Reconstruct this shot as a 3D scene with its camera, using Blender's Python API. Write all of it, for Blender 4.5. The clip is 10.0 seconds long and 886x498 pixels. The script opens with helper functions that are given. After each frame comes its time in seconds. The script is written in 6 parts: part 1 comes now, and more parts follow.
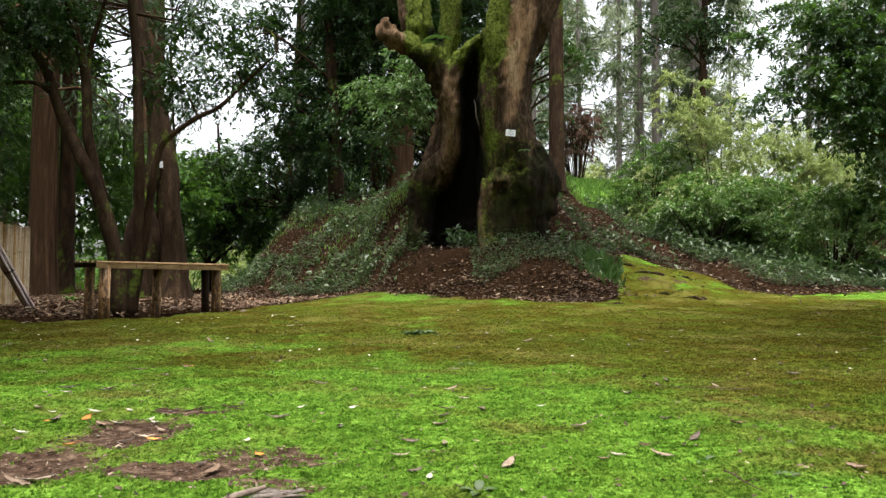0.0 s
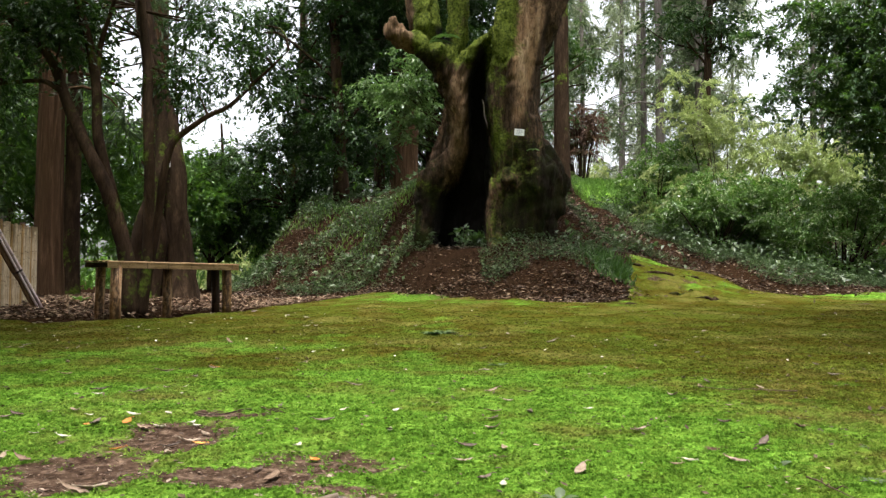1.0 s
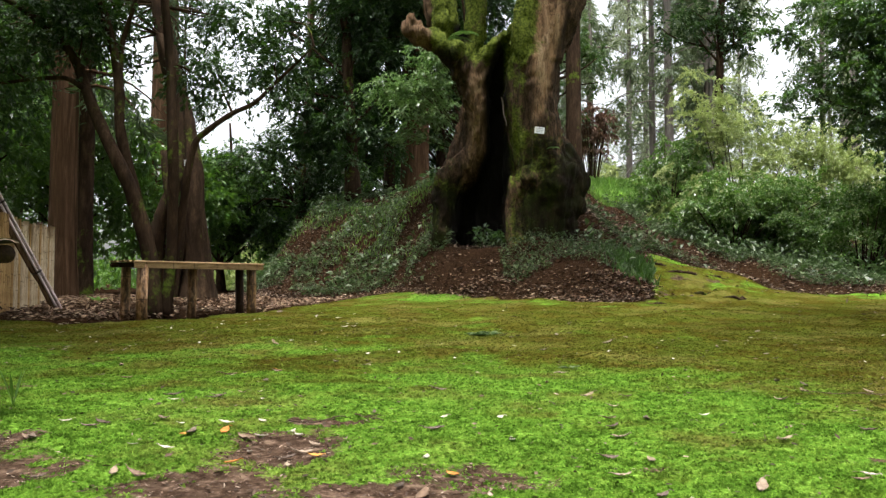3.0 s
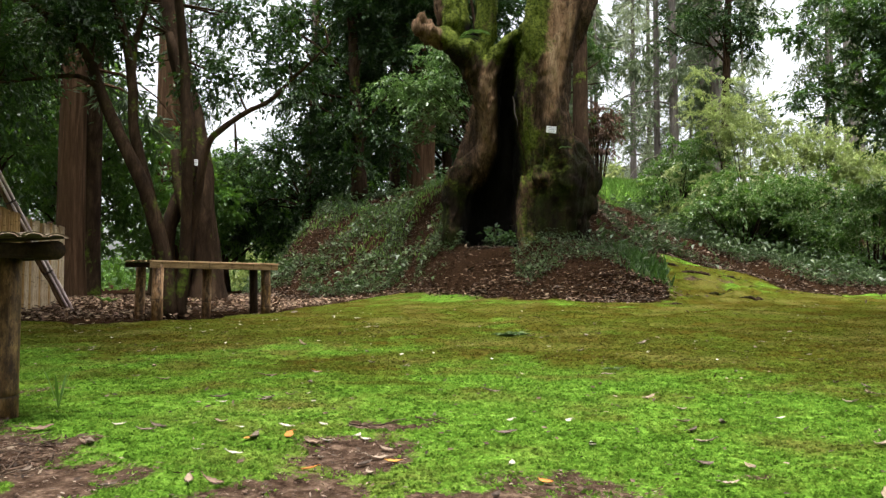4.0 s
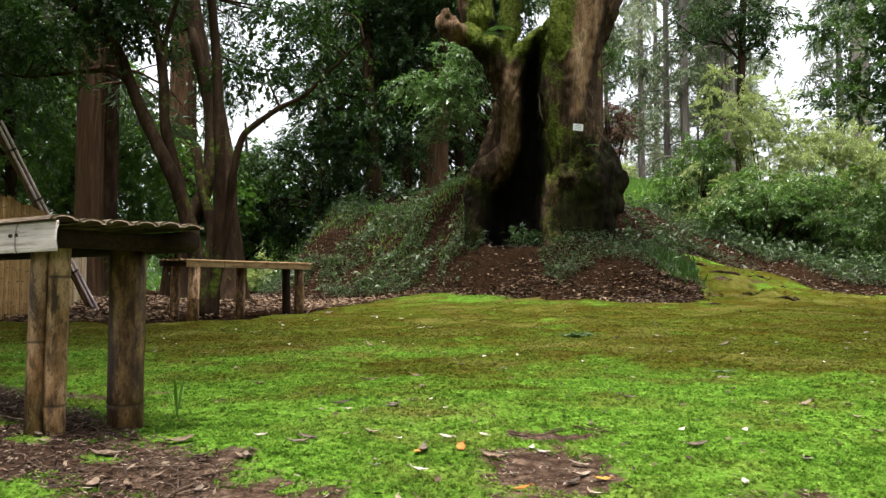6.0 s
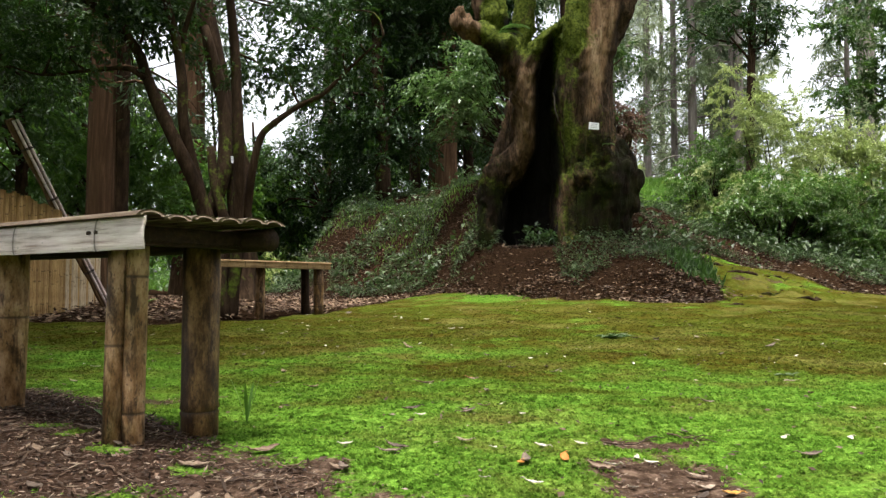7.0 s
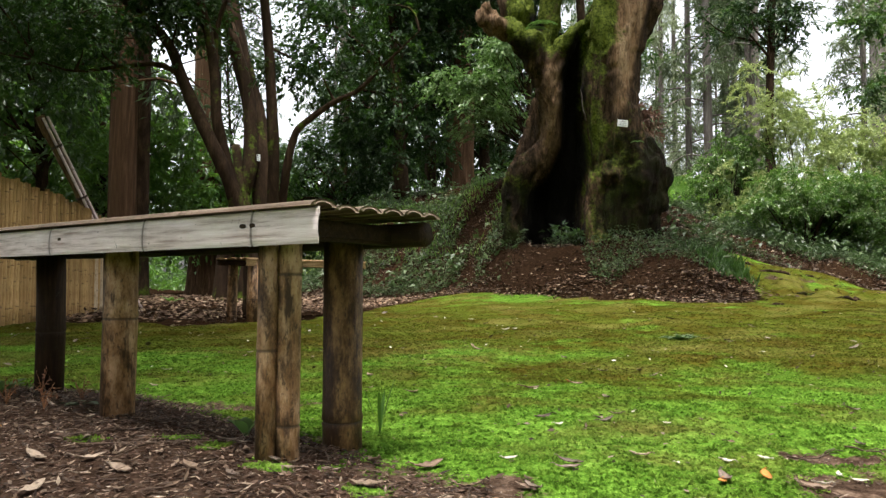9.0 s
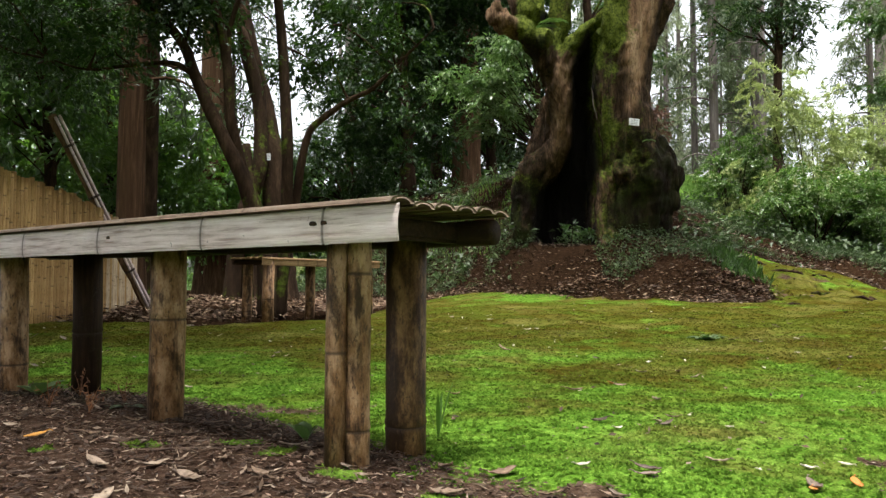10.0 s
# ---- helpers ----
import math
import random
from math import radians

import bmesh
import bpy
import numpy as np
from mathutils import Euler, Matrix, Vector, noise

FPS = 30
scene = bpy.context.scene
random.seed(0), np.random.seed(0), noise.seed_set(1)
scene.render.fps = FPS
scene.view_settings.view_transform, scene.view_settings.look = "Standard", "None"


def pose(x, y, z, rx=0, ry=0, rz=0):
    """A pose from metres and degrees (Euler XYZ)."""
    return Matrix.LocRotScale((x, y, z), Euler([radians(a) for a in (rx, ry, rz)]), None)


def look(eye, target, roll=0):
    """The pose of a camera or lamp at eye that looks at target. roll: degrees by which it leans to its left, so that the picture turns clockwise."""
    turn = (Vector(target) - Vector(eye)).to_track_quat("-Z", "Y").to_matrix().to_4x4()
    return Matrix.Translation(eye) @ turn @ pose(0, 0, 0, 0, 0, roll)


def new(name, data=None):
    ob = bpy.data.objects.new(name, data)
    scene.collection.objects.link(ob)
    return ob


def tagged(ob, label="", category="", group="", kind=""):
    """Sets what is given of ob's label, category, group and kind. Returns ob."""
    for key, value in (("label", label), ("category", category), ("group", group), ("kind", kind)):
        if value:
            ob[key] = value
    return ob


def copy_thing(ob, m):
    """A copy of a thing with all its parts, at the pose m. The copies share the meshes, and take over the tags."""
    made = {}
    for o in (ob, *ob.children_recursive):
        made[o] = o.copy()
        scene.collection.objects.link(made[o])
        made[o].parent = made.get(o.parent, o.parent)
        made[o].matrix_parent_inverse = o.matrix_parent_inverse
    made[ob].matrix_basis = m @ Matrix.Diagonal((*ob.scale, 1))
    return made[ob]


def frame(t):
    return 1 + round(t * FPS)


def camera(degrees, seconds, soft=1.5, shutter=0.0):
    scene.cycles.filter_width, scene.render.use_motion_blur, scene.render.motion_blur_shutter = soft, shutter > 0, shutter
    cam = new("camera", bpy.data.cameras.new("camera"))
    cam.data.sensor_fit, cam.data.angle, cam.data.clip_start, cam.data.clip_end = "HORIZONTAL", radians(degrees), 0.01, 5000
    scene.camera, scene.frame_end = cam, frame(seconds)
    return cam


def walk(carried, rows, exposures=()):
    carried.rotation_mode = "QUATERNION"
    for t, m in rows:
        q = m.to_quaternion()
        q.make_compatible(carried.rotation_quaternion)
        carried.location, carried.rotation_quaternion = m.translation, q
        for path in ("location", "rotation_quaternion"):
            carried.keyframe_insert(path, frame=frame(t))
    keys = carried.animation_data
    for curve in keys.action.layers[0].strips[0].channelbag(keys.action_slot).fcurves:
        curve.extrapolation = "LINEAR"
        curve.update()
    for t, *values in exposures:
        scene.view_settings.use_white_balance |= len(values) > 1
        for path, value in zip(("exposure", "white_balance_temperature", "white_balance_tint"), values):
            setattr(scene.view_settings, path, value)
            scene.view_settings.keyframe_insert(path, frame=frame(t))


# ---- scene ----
cam = camera(62.0, 10.0, soft=1.4)
PATH = [
    (0, (0.029, -0.066, 0.34), (0.016, 1.932, 0.43), 0.2),
    (0.5, (-0.028, -0.043, 0.339), (-0.041, 1.955, 0.43), 0.2),
    (1, (-0.093, -0.012, 0.336), (-0.106, 1.986, 0.427), 0.2),
    (1.5, (-0.154, 0.013, 0.337), (-0.168, 2.011, 0.429), 0.1),
    (2, (-0.221, 0.041, 0.336), (-0.235, 2.039, 0.428), 0.1),
    (2.5, (-0.287, 0.074, 0.334), (-0.302, 2.071, 0.425), 0.1),
    (4, (-0.514, 0.181, 0.323), (-0.531, 2.179, 0.417), 0.1),
    (4.5, (-0.597, 0.218, 0.32), (-0.613, 2.216, 0.415), 0.1),
    (5, (-0.689, 0.257, 0.319), (-0.705, 2.255, 0.413), 0.1),
    (5.5, (-0.779, 0.296, 0.312), (-0.795, 2.293, 0.408), 0.1),
    (7, (-1.051, 0.416, 0.312), (-1.073, 2.413, 0.408), 0.1),
    (7.5, (-1.127, 0.45, 0.312), (-1.153, 2.447, 0.407), 0.1),
    (8, (-1.196, 0.479, 0.312), (-1.226, 2.477, 0.407), 0.1),
    (8.5, (-1.265, 0.508, 0.312), (-1.298, 2.505, 0.406), 0.1),
    (9, (-1.344, 0.539, 0.31), (-1.381, 2.536, 0.405), 0.1),
    (9.5, (-1.411, 0.564, 0.31), (-1.451, 2.561, 0.404), 0.1),
    (10, (-1.459, 0.583, 0.31), (-1.502, 2.58, 0.404), 0.1),
]
walk(cam, [(t, look(eye, target, roll)) for t, eye, target, roll in PATH])

# ---- light: bright overcast sky, a weak and very soft sun high behind the camera ----
scene.view_settings.exposure = 1.93
SUN_ELEVATION, SUN_TURN = 76, 186
world = bpy.data.worlds.new("sky")
scene.world = world
world.use_nodes = True
wn, wl = world.node_tree.nodes, world.node_tree.links
sky = wn.new("ShaderNodeTexSky")
sky.sky_type, sky.sun_disc = "NISHITA", False
sky.sun_elevation, sky.sun_rotation = radians(SUN_ELEVATION), radians(SUN_TURN)
sky.air_density, sky.dust_density = 1.0, 6.0
grey = wn.new("ShaderNodeHueSaturation")
grey.inputs["Saturation"].default_value = 0.22
wl.new(sky.outputs[0], grey.inputs["Color"])
wl.new(grey.outputs[0], wn["Background"].inputs["Color"])
wn["Background"].inputs["Strength"].default_value = 0.138
sun = new("sun", bpy.data.lights.new("sun", "SUN"))
sun.data.energy, sun.data.angle, sun.data.color = 1.25, radians(12), (1.0, 0.97, 0.92)
az, el = radians(SUN_TURN), radians(SUN_ELEVATION)
toward = Vector((math.sin(az) * math.cos(el), math.cos(az) * math.cos(el), math.sin(el)))
sun.matrix_world = look(toward * 60, (0, 0, 0))

# ---- materials ----
class Mat:
    """A node material with short calls for the usual nodes."""

    def __init__(self, name, rough=0.8, spec=0.3):
        self.m = bpy.data.materials.new(name)
        self.m.use_nodes = True
        self.n, self.l = self.m.node_tree.nodes, self.m.node_tree.links
        self.b = self.n["Principled BSDF"]
        self.b.inputs["Roughness"].default_value = rough
        self.b.inputs["Specular IOR Level"].default_value = spec
        self.pos = self.n.new("ShaderNodeNewGeometry")
        self.obj = self.n.new("ShaderNodeTexCoord")

    def set(self, socket, v):
        if isinstance(v, (int, float)):
            socket.default_value = v
        elif isinstance(v, tuple):
            socket.default_value = (*v, 1) if len(v) == 3 and len(socket.default_value) == 4 else v
        else:
            self.l.new(v, socket)

    def scaled(self, s, local=False):
        mp = self.n.new("ShaderNodeMapping")
        mp.inputs["Scale"].default_value = s
        self.l.new(self.obj.outputs["Object"] if local else self.pos.outputs["Position"], mp.inputs[0])
        return mp.outputs[0]

    def noise(self, scale, detail=4, vec=None, rough=0.55, distort=0.0):
        t = self.n.new("ShaderNodeTexNoise")
        t.inputs["Scale"].default_value, t.inputs["Detail"].default_value = scale, detail
        t.inputs["Roughness"].default_value, t.inputs["Distortion"].default_value = rough, distort
        self.l.new(vec if vec is not None else self.pos.outputs["Position"], t.inputs["Vector"])
        return t.outputs["Fac"]

    def cells(self, scale, vec=None, feature="F1", out="Distance"):
        t = self.n.new("ShaderNodeTexVoronoi")
        t.feature = feature
        t.inputs["Scale"].default_value = scale
        self.l.new(vec if vec is not None else self.pos.outputs["Position"], t.inputs["Vector"])
        return t.outputs[out]

    def ramp(self, fac, stops):
        r = self.n.new("ShaderNodeValToRGB")
        e = r.color_ramp.elements
        while len(e) < len(stops):
            e.new(0.5)
        for k, (p, c) in zip(e, stops):
            k.position, k.color = p, (*c, 1) if isinstance(c, tuple) else (c, c, c, 1)
        self.l.new(fac, r.inputs[0])
        return r.outputs[0]

    def math(self, op, a, b=0.5):
        t = self.n.new("ShaderNodeMath")
        t.operation = op
        t.use_clamp = False
        self.set(t.inputs[0], a), self.set(t.inputs[1], b)
        return t.outputs[0]

    def mix(self, fac, a, b, blend="MIX"):
        t = self.n.new("ShaderNodeMix")
        t.data_type, t.blend_type = "RGBA", blend
        self.set(t.inputs[0], fac), self.set(t.inputs[6], a), self.set(t.inputs[7], b)
        return t.outputs[2]

    def attr(self, name):
        t = self.n.new("ShaderNodeAttribute")
        t.attribute_name = name
        return t.outputs["Fac"]

    def island(self):
        return self.pos.outputs["Random Per Island"]

    def chance(self):
        return self.n.new("ShaderNodeObjectInfo").outputs["Random"]

    def color(self, v):
        self.set(self.b.inputs["Base Color"], v)
        return self

    def rough(self, v):
        self.set(self.b.inputs["Roughness"], v)
        return self

    def bump(self, h, strength=0.5, dist=0.01, before=None):
        t = self.n.new("ShaderNodeBump")
        t.inputs["Strength"].default_value, t.inputs["Distance"].default_value = strength, dist
        self.l.new(h, t.inputs["Height"])
        if before is not None:
            self.l.new(before, t.inputs["Normal"])
        self.l.new(t.outputs[0], self.b.inputs["Normal"])
        return t.outputs[0]

    def thin(self, colour, share):
        """Lets light through, as leaves do."""
        tr, mx = self.n.new("ShaderNodeBsdfTranslucent"), self.n.new("ShaderNodeMixShader")
        self.set(tr.inputs["Color"], colour)
        mx.inputs[0].default_value = share
        self.l.new(self.b.outputs[0], mx.inputs[1]), self.l.new(tr.outputs[0], mx.inputs[2])
        self.l.new(mx.outputs[0], self.n["Material Output"].inputs["Surface"])
        return self


def moss_tint(m, grained=True):
    """Bright moss with browner, older patches by the attribute brown, which also carries some painted shade."""
    big, fine, grain = m.noise(1.7, 5), m.noise(60, 5, rough=0.65), m.noise(230, 4, rough=0.7)
    tuft = m.math("ADD", m.math("MULTIPLY", m.noise(11, 5, rough=0.65), 0.36), m.math("ADD", m.math("MULTIPLY", m.noise(75, 3, rough=0.7), 0.34), m.math("MULTIPLY", m.noise(210, 2), 0.30)))
    green = m.ramp(tuft, [(0.35, (0.024, 0.056, 0.007)), (0.45, (0.068, 0.152, 0.014)), (0.53, (0.116, 0.240, 0.026)), (0.62, (0.24, 0.41, 0.065))])
    rust = m.ramp(fine, [(0.3, (0.034, 0.019, 0.003)), (0.5, (0.062, 0.035, 0.005)), (0.7, (0.098, 0.060, 0.012))])
    olive = m.ramp(m.noise(24, 5, rough=0.7), [(0.3, (0.036, 0.042, 0.004)), (0.5, (0.066, 0.075, 0.009)), (0.75, (0.114, 0.126, 0.020))])
    k = m.math("ADD", m.math("MULTIPLY", m.math("SUBTRACT", m.noise(3.4, 7, rough=0.68), 0.5), 1.9), m.math("MULTIPLY", m.math("SUBTRACT", m.noise(0.85, 3), 0.5), 1.8))
    k = m.math("ADD", m.attr("brown"), k)
    older = m.mix(m.ramp(m.math("ADD", m.math("MULTIPLY", m.noise(1.9, 7, rough=0.68), 0.8), m.math("MULTIPLY", fine, 0.2)), [(0.43, 0.0), (0.57, 0.92)]), olive, rust)
    straw = m.ramp(m.math("ADD", m.math("MULTIPLY", big, 0.75), m.math("MULTIPLY", fine, 0.3)), [(0.53, 0.0), (0.68, 0.42)])
    c = m.mix(straw, m.mix(m.ramp(k, [(0.12, 0.0), (0.66, 0.92)]), green, older), (0.24, 0.21, 0.065))
    # dark grain stands in for shade in the gaps between sprigs
    return m.mix(m.ramp(grain, [(0.40, 0.2), (0.55, 0.0)]), c, (0.03, 0.034, 0.006)) if grained else c


def ground_material():
    m = Mat("mossy_ground", 1.0, 0.0)
    fine = m.noise(60, 5)
    soil = m.ramp(m.noise(35, 6, rough=0.7), [(0.34, (0.018, 0.011, 0.008)), (0.5, (0.068, 0.043, 0.029)), (0.68, (0.18, 0.125, 0.09))])
    crumbs = m.ramp(m.cells(170), [(0.0, (0.24, 0.18, 0.135)), (0.22, (0.035, 0.022, 0.015))])
    soil = m.mix(m.ramp(m.noise(18, 3), [(0.45, 0.0), (0.6, 0.6)]), soil, crumbs)
    leafy = m.ramp(m.noise(22, 6, rough=0.75), [(0.3, (0.008, 0.005, 0.003)), (0.5, (0.020, 0.011, 0.006)), (0.75, (0.046, 0.027, 0.016))])
    d = m.math("ADD", m.attr("dirt"), m.math("MULTIPLY", m.math("SUBTRACT", m.noise(22, 7, rough=0.8), 0.5), 1.9))
    base = m.mix(m.ramp(d, [(0.40, 0.0), (0.62, 1.0)]), m.mix(0.1, moss_tint(m), (0.026, 0.04, 0.004)), soil)
    # darker mulch round the bench, its colour partly carrying the shade there
    base = m.mix(m.math("MULTIPLY", m.attr("mulch_shade"), m.ramp(m.noise(9, 5, rough=0.7), [(0.35, 0.9), (0.65, 0.4)])), base, m.ramp(m.noise(48, 6, rough=0.75), [(0.35, (0.012, 0.007, 0.005)), (0.6, (0.05, 0.03, 0.021))]))
    lit = m.math("ADD", m.attr("litter"), m.math("MULTIPLY", m.math("SUBTRACT", m.noise(7, 7, rough=0.7), 0.5), 1.3))
    m.color(m.mix(m.ramp(lit, [(0.4, 0.0), (0.62, 1.0)]), base, leafy))
    first = m.bump(m.noise(26, 5), 0.7, 0.02)
    m.bump(m.noise(110, 4, rough=0.7), 0.6, 0.007, first)
    return m.m


def moss_material():
    """Sprigs with older, darker stems, partly painted shade, and green tips; each tuft a little different."""
    m = Mat("moss_sprigs", 0.9, 0.03)
    tint = moss_tint(m, False)
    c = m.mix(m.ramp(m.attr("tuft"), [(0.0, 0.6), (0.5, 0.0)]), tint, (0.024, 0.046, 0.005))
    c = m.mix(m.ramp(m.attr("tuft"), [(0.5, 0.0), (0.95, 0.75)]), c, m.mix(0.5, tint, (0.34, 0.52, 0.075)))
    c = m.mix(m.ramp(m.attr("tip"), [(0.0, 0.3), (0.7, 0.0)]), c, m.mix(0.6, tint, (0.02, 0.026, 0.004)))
    m.color(c)
    lean, up = m.n.new("ShaderNodeVectorMath"), m.n.new("ShaderNodeVectorMath")
    lean.operation, up.operation = "MULTIPLY_ADD", "NORMALIZE"
    m.l.new(m.pos.outputs["Normal"], lean.inputs[0])
    lean.inputs[1].default_value, lean.inputs[2].default_value = (0.6, 0.6, 0.6), (0, 0, 1)
    m.l.new(lean.outputs[0], up.inputs[0])
    m.l.new(up.outputs[0], m.b.inputs["Normal"])
    m.thin(c, 0.5)
    return m.m


def bark_material(name, dark, mid, light, moss=0.0, stretch=0.12, relief=0.03, scale=9, local=False):
    m = Mat(name, 0.95, 0.06)
    v = m.scaled((1, 1, stretch), local)
    ridges = m.noise(scale, 6, v, 0.65, 0.6)
    fine = m.noise(scale * 6, 5, v, 0.6)
    c = m.ramp(ridges, [(0.3, dark), (0.5, mid), (0.72, light)])
    c = m.mix(m.ramp(fine, [(0.35, 0.45), (0.6, 0.0)]), c, dark)
    c = m.mix(m.ramp(m.noise(1.3, 3), [(0.4, 0.0), (0.7, 0.5)]), c, (mid[0] * 0.8, mid[1] * 0.85, mid[2] * 0.9))
    if moss > 0:
        k = m.math("ADD", m.noise(1.9, 6, rough=0.65), m.math("MULTIPLY", m.math("SUBTRACT", m.noise(17, 4), 0.5), 0.35))
        green = m.ramp(m.noise(30, 4), [(0.3, (0.03, 0.055, 0.006)), (0.55, (0.085, 0.13, 0.014)), (0.75, (0.15, 0.20, 0.03))])
        c = m.mix(m.ramp(k, [(0.62 - 0.25 * moss, 0.0), (0.74 - 0.25 * moss, 0.9)]), c, green)
    m.color(c)
    first = m.bump(ridges, 0.9, relief)
    m.bump(fine, 0.6, relief * 0.3, first)
    return m.m


def hollow_tree_material():
    """Brown ribbed bark, moss on the shoulders and the lower trunk, shade painted black into the hollow."""
    m = Mat("old_trunk", 0.92, 0.08)
    v = m.scaled((1, 1, 0.16))
    ridges, fine = m.noise(7, 8, v, 0.72, 0.8), m.noise(30, 7, m.scaled((1, 1, 0.35)), 0.72, 0.5)
    c = m.ramp(ridges, [(0.32, (0.014, 0.009, 0.006)), (0.48, (0.07, 0.044, 0.026)), (0.60, (0.16, 0.098, 0.058)), (0.75, (0.27, 0.17, 0.10))])
    c = m.mix(m.ramp(fine, [(0.40, 0.55), (0.54, 0.0)]), c, (0.014, 0.010, 0.007))
    k = m.math("ADD", m.attr("moss"), m.math("ADD", 0.1, m.math("MULTIPLY", m.math("SUBTRACT", m.noise(3.4, 8, rough=0.8), 0.5), 2.0)))
    green = m.ramp(m.noise(27, 5, rough=0.7), [(0.33, (0.018, 0.030, 0.004)), (0.46, (0.066, 0.095, 0.012)), (0.64, (0.18, 0.22, 0.034))])
    rot = m.ramp(m.noise(1.6, 6, m.scaled((1.3, 1.3, 0.6)), 0.7), [(0.46, 0.0), (0.60, 0.65)])
    c = m.mix(rot, c, (0.026, 0.018, 0.013))
    c = m.mix(m.math("MULTIPLY", m.attr("plate"), 0.95), c, m.ramp(ridges, [(0.32, (0.08, 0.045, 0.026)), (0.5, (0.30, 0.185, 0.105)), (0.7, (0.52, 0.37, 0.235))]))
    c = m.mix(m.ramp(fine, [(0.40, 0.5), (0.52, 0.0)]), c, (0.02, 0.013, 0.009))
    c = m.mix(m.ramp(k, [(0.42, 0.0), (0.66, 0.9)]), c, green)
    # shade on burl, foot and right side, put into the bark colour
    shade_mix = m.math("ADD", m.attr("dark"), m.math("MULTIPLY", m.math("SUBTRACT", m.noise(4.5, 8, rough=0.75), 0.5), 2.0))
    shade_mix = m.ramp(shade_mix, [(0.36, 0.0), (0.66, 0.88)])
    c = m.mix(shade_mix, c, m.mix(m.ramp(m.noise(4, 4), [(0.42, 0.0), (0.58, 1.0)]), (0.006, 0.0045, 0.003), (0.009, 0.012, 0.003)))
    c = m.mix(m.attr("hollow_shade"), c, (0.008, 0.007, 0.006))
    m.color(c)
    first = m.bump(ridges, 1.0, 0.07)
    m.bump(fine, 0.7, 0.02, first)
    return m.m


def leaf_material(name, stops, gloss=0.45, through_colour=(0.10, 0.22, 0.02), share=0.25, spec=0.6):
    m = Mat(name, gloss, spec)
    c = m.ramp(m.island(), stops)
    c = m.mix(m.ramp(m.noise(1.1, 3), [(0.35, 0.35), (0.65, 0.0)]), c, stops[0][1])
    m.color(c)
    m.thin(through_colour, share)
    return m.m


def dead_leaf_material(name, stops, rough=0.75):
    m = Mat(name, rough, 0.25)
    c = m.ramp(m.island(), stops)
    m.color(m.mix(m.ramp(m.noise(70, 4), [(0.4, 0.5), (0.65, 0.0)]), c, tuple(x * 0.45 for x in stops[1][1])))
    m.bump(m.noise(110, 3), 0.4, 0.003)
    return m.m


def bamboo_material(name, dark, mid, light, weather=0.5, vary=0.4, speck=0.60):
    """Old split bamboo: fine lengthwise fibres, grey weathering, dark stains."""
    m = Mat(name, 0.7, 0.12)
    v = m.scaled((3, 40, 40), True)
    fibre = m.noise(3.0, 6, v, 0.65)
    c = m.ramp(fibre, [(0.3, dark), (0.5, mid), (0.72, light)])
    c = m.mix(m.math("MULTIPLY", m.chance(), vary), c, dark)
    stain = m.noise(6, 5, None, 0.65)
    c = m.mix(m.ramp(stain, [(0.5, 0.0), (0.68, weather)]), c, tuple(x * 0.35 for x in mid))
    specks = m.ramp(m.noise(95, 4, rough=0.7), [(speck, 0.0), (speck + 0.06, 0.8)])
    c = m.mix(specks, c, (0.03, 0.022, 0.016))
    m.color(m.mix(m.math("MULTIPLY", m.attr("joint"), 0.75), c, (0.035, 0.024, 0.016)))
    m.bump(fibre, 0.5, 0.003)
    return m.m


def leg_material(name, dark, mid, light, stain):
    """Round cane posts: tan skin, blotched with damp and dark mould, speckled."""
    m = Mat(name, 0.55, 0.2)
    v = m.scaled((0.45, 1, 1), True)
    c = m.ramp(m.noise(34, 6, v, 0.75), [(0.3, dark), (0.46, mid), (0.66, light)])
    c = m.mix(m.math("MULTIPLY", m.chance(), 0.25), c, dark)
    run = m.scaled((0.13, 1, 1), True)
    mould = m.math("ADD", m.math("MULTIPLY", m.noise(15, 5, run, 0.65), 0.7), m.math("MULTIPLY", m.noise(48, 4, v, 0.75), 0.35))
    c = m.mix(m.ramp(mould, [(stain, 0.0), (stain + 0.08, 0.9)]), c, (0.03, 0.015, 0.008))
    c = m.mix(m.ramp(m.noise(120, 4, v, 0.75), [(0.57, 0.0), (0.64, 0.7)]), c, (0.03, 0.02, 0.012))
    m.color(m.mix(m.math("MULTIPLY", m.attr("joint"), 0.75), c, (0.03, 0.02, 0.012)))
    m.bump(m.noise(60, 5, v, 0.7), 0.6, 0.004)
    return m.m


GROUND = ground_material()
MOSS = moss_material()
OLD_TRUNK = hollow_tree_material()
CEDAR_BARK = bark_material("cedar_bark", (0.020, 0.011, 0.006), (0.070, 0.039, 0.021), (0.165, 0.10, 0.06), 0.0, 0.06, 0.03, 14)
STEM_BARK = bark_material("stem_bark", (0.010, 0.006, 0.004), (0.033, 0.020, 0.012), (0.08, 0.052, 0.031), 0.15, 0.25, 0.02, 10)
# greyed and paled: distance haze put into the bark colour
FAR_BARK = bark_material("hazed_far_bark", (0.07, 0.06, 0.052), (0.15, 0.13, 0.115), (0.25, 0.225, 0.20), 0.05, 0.1, 0.03, 8)
LAUREL = leaf_material("laurel_leaf", [(0.0, (0.011, 0.032, 0.008)), (0.5, (0.024, 0.060, 0.015)), (0.85, (0.048, 0.098, 0.028)), (1.0, (0.10, 0.16, 0.06))], 0.33)
PALE = leaf_material("pale_leaf", [(0.0, (0.08, 0.13, 0.028)), (0.5, (0.26, 0.33, 0.085)), (1.0, (0.52, 0.56, 0.26))], 0.35, (0.34, 0.42, 0.13), 0.45)
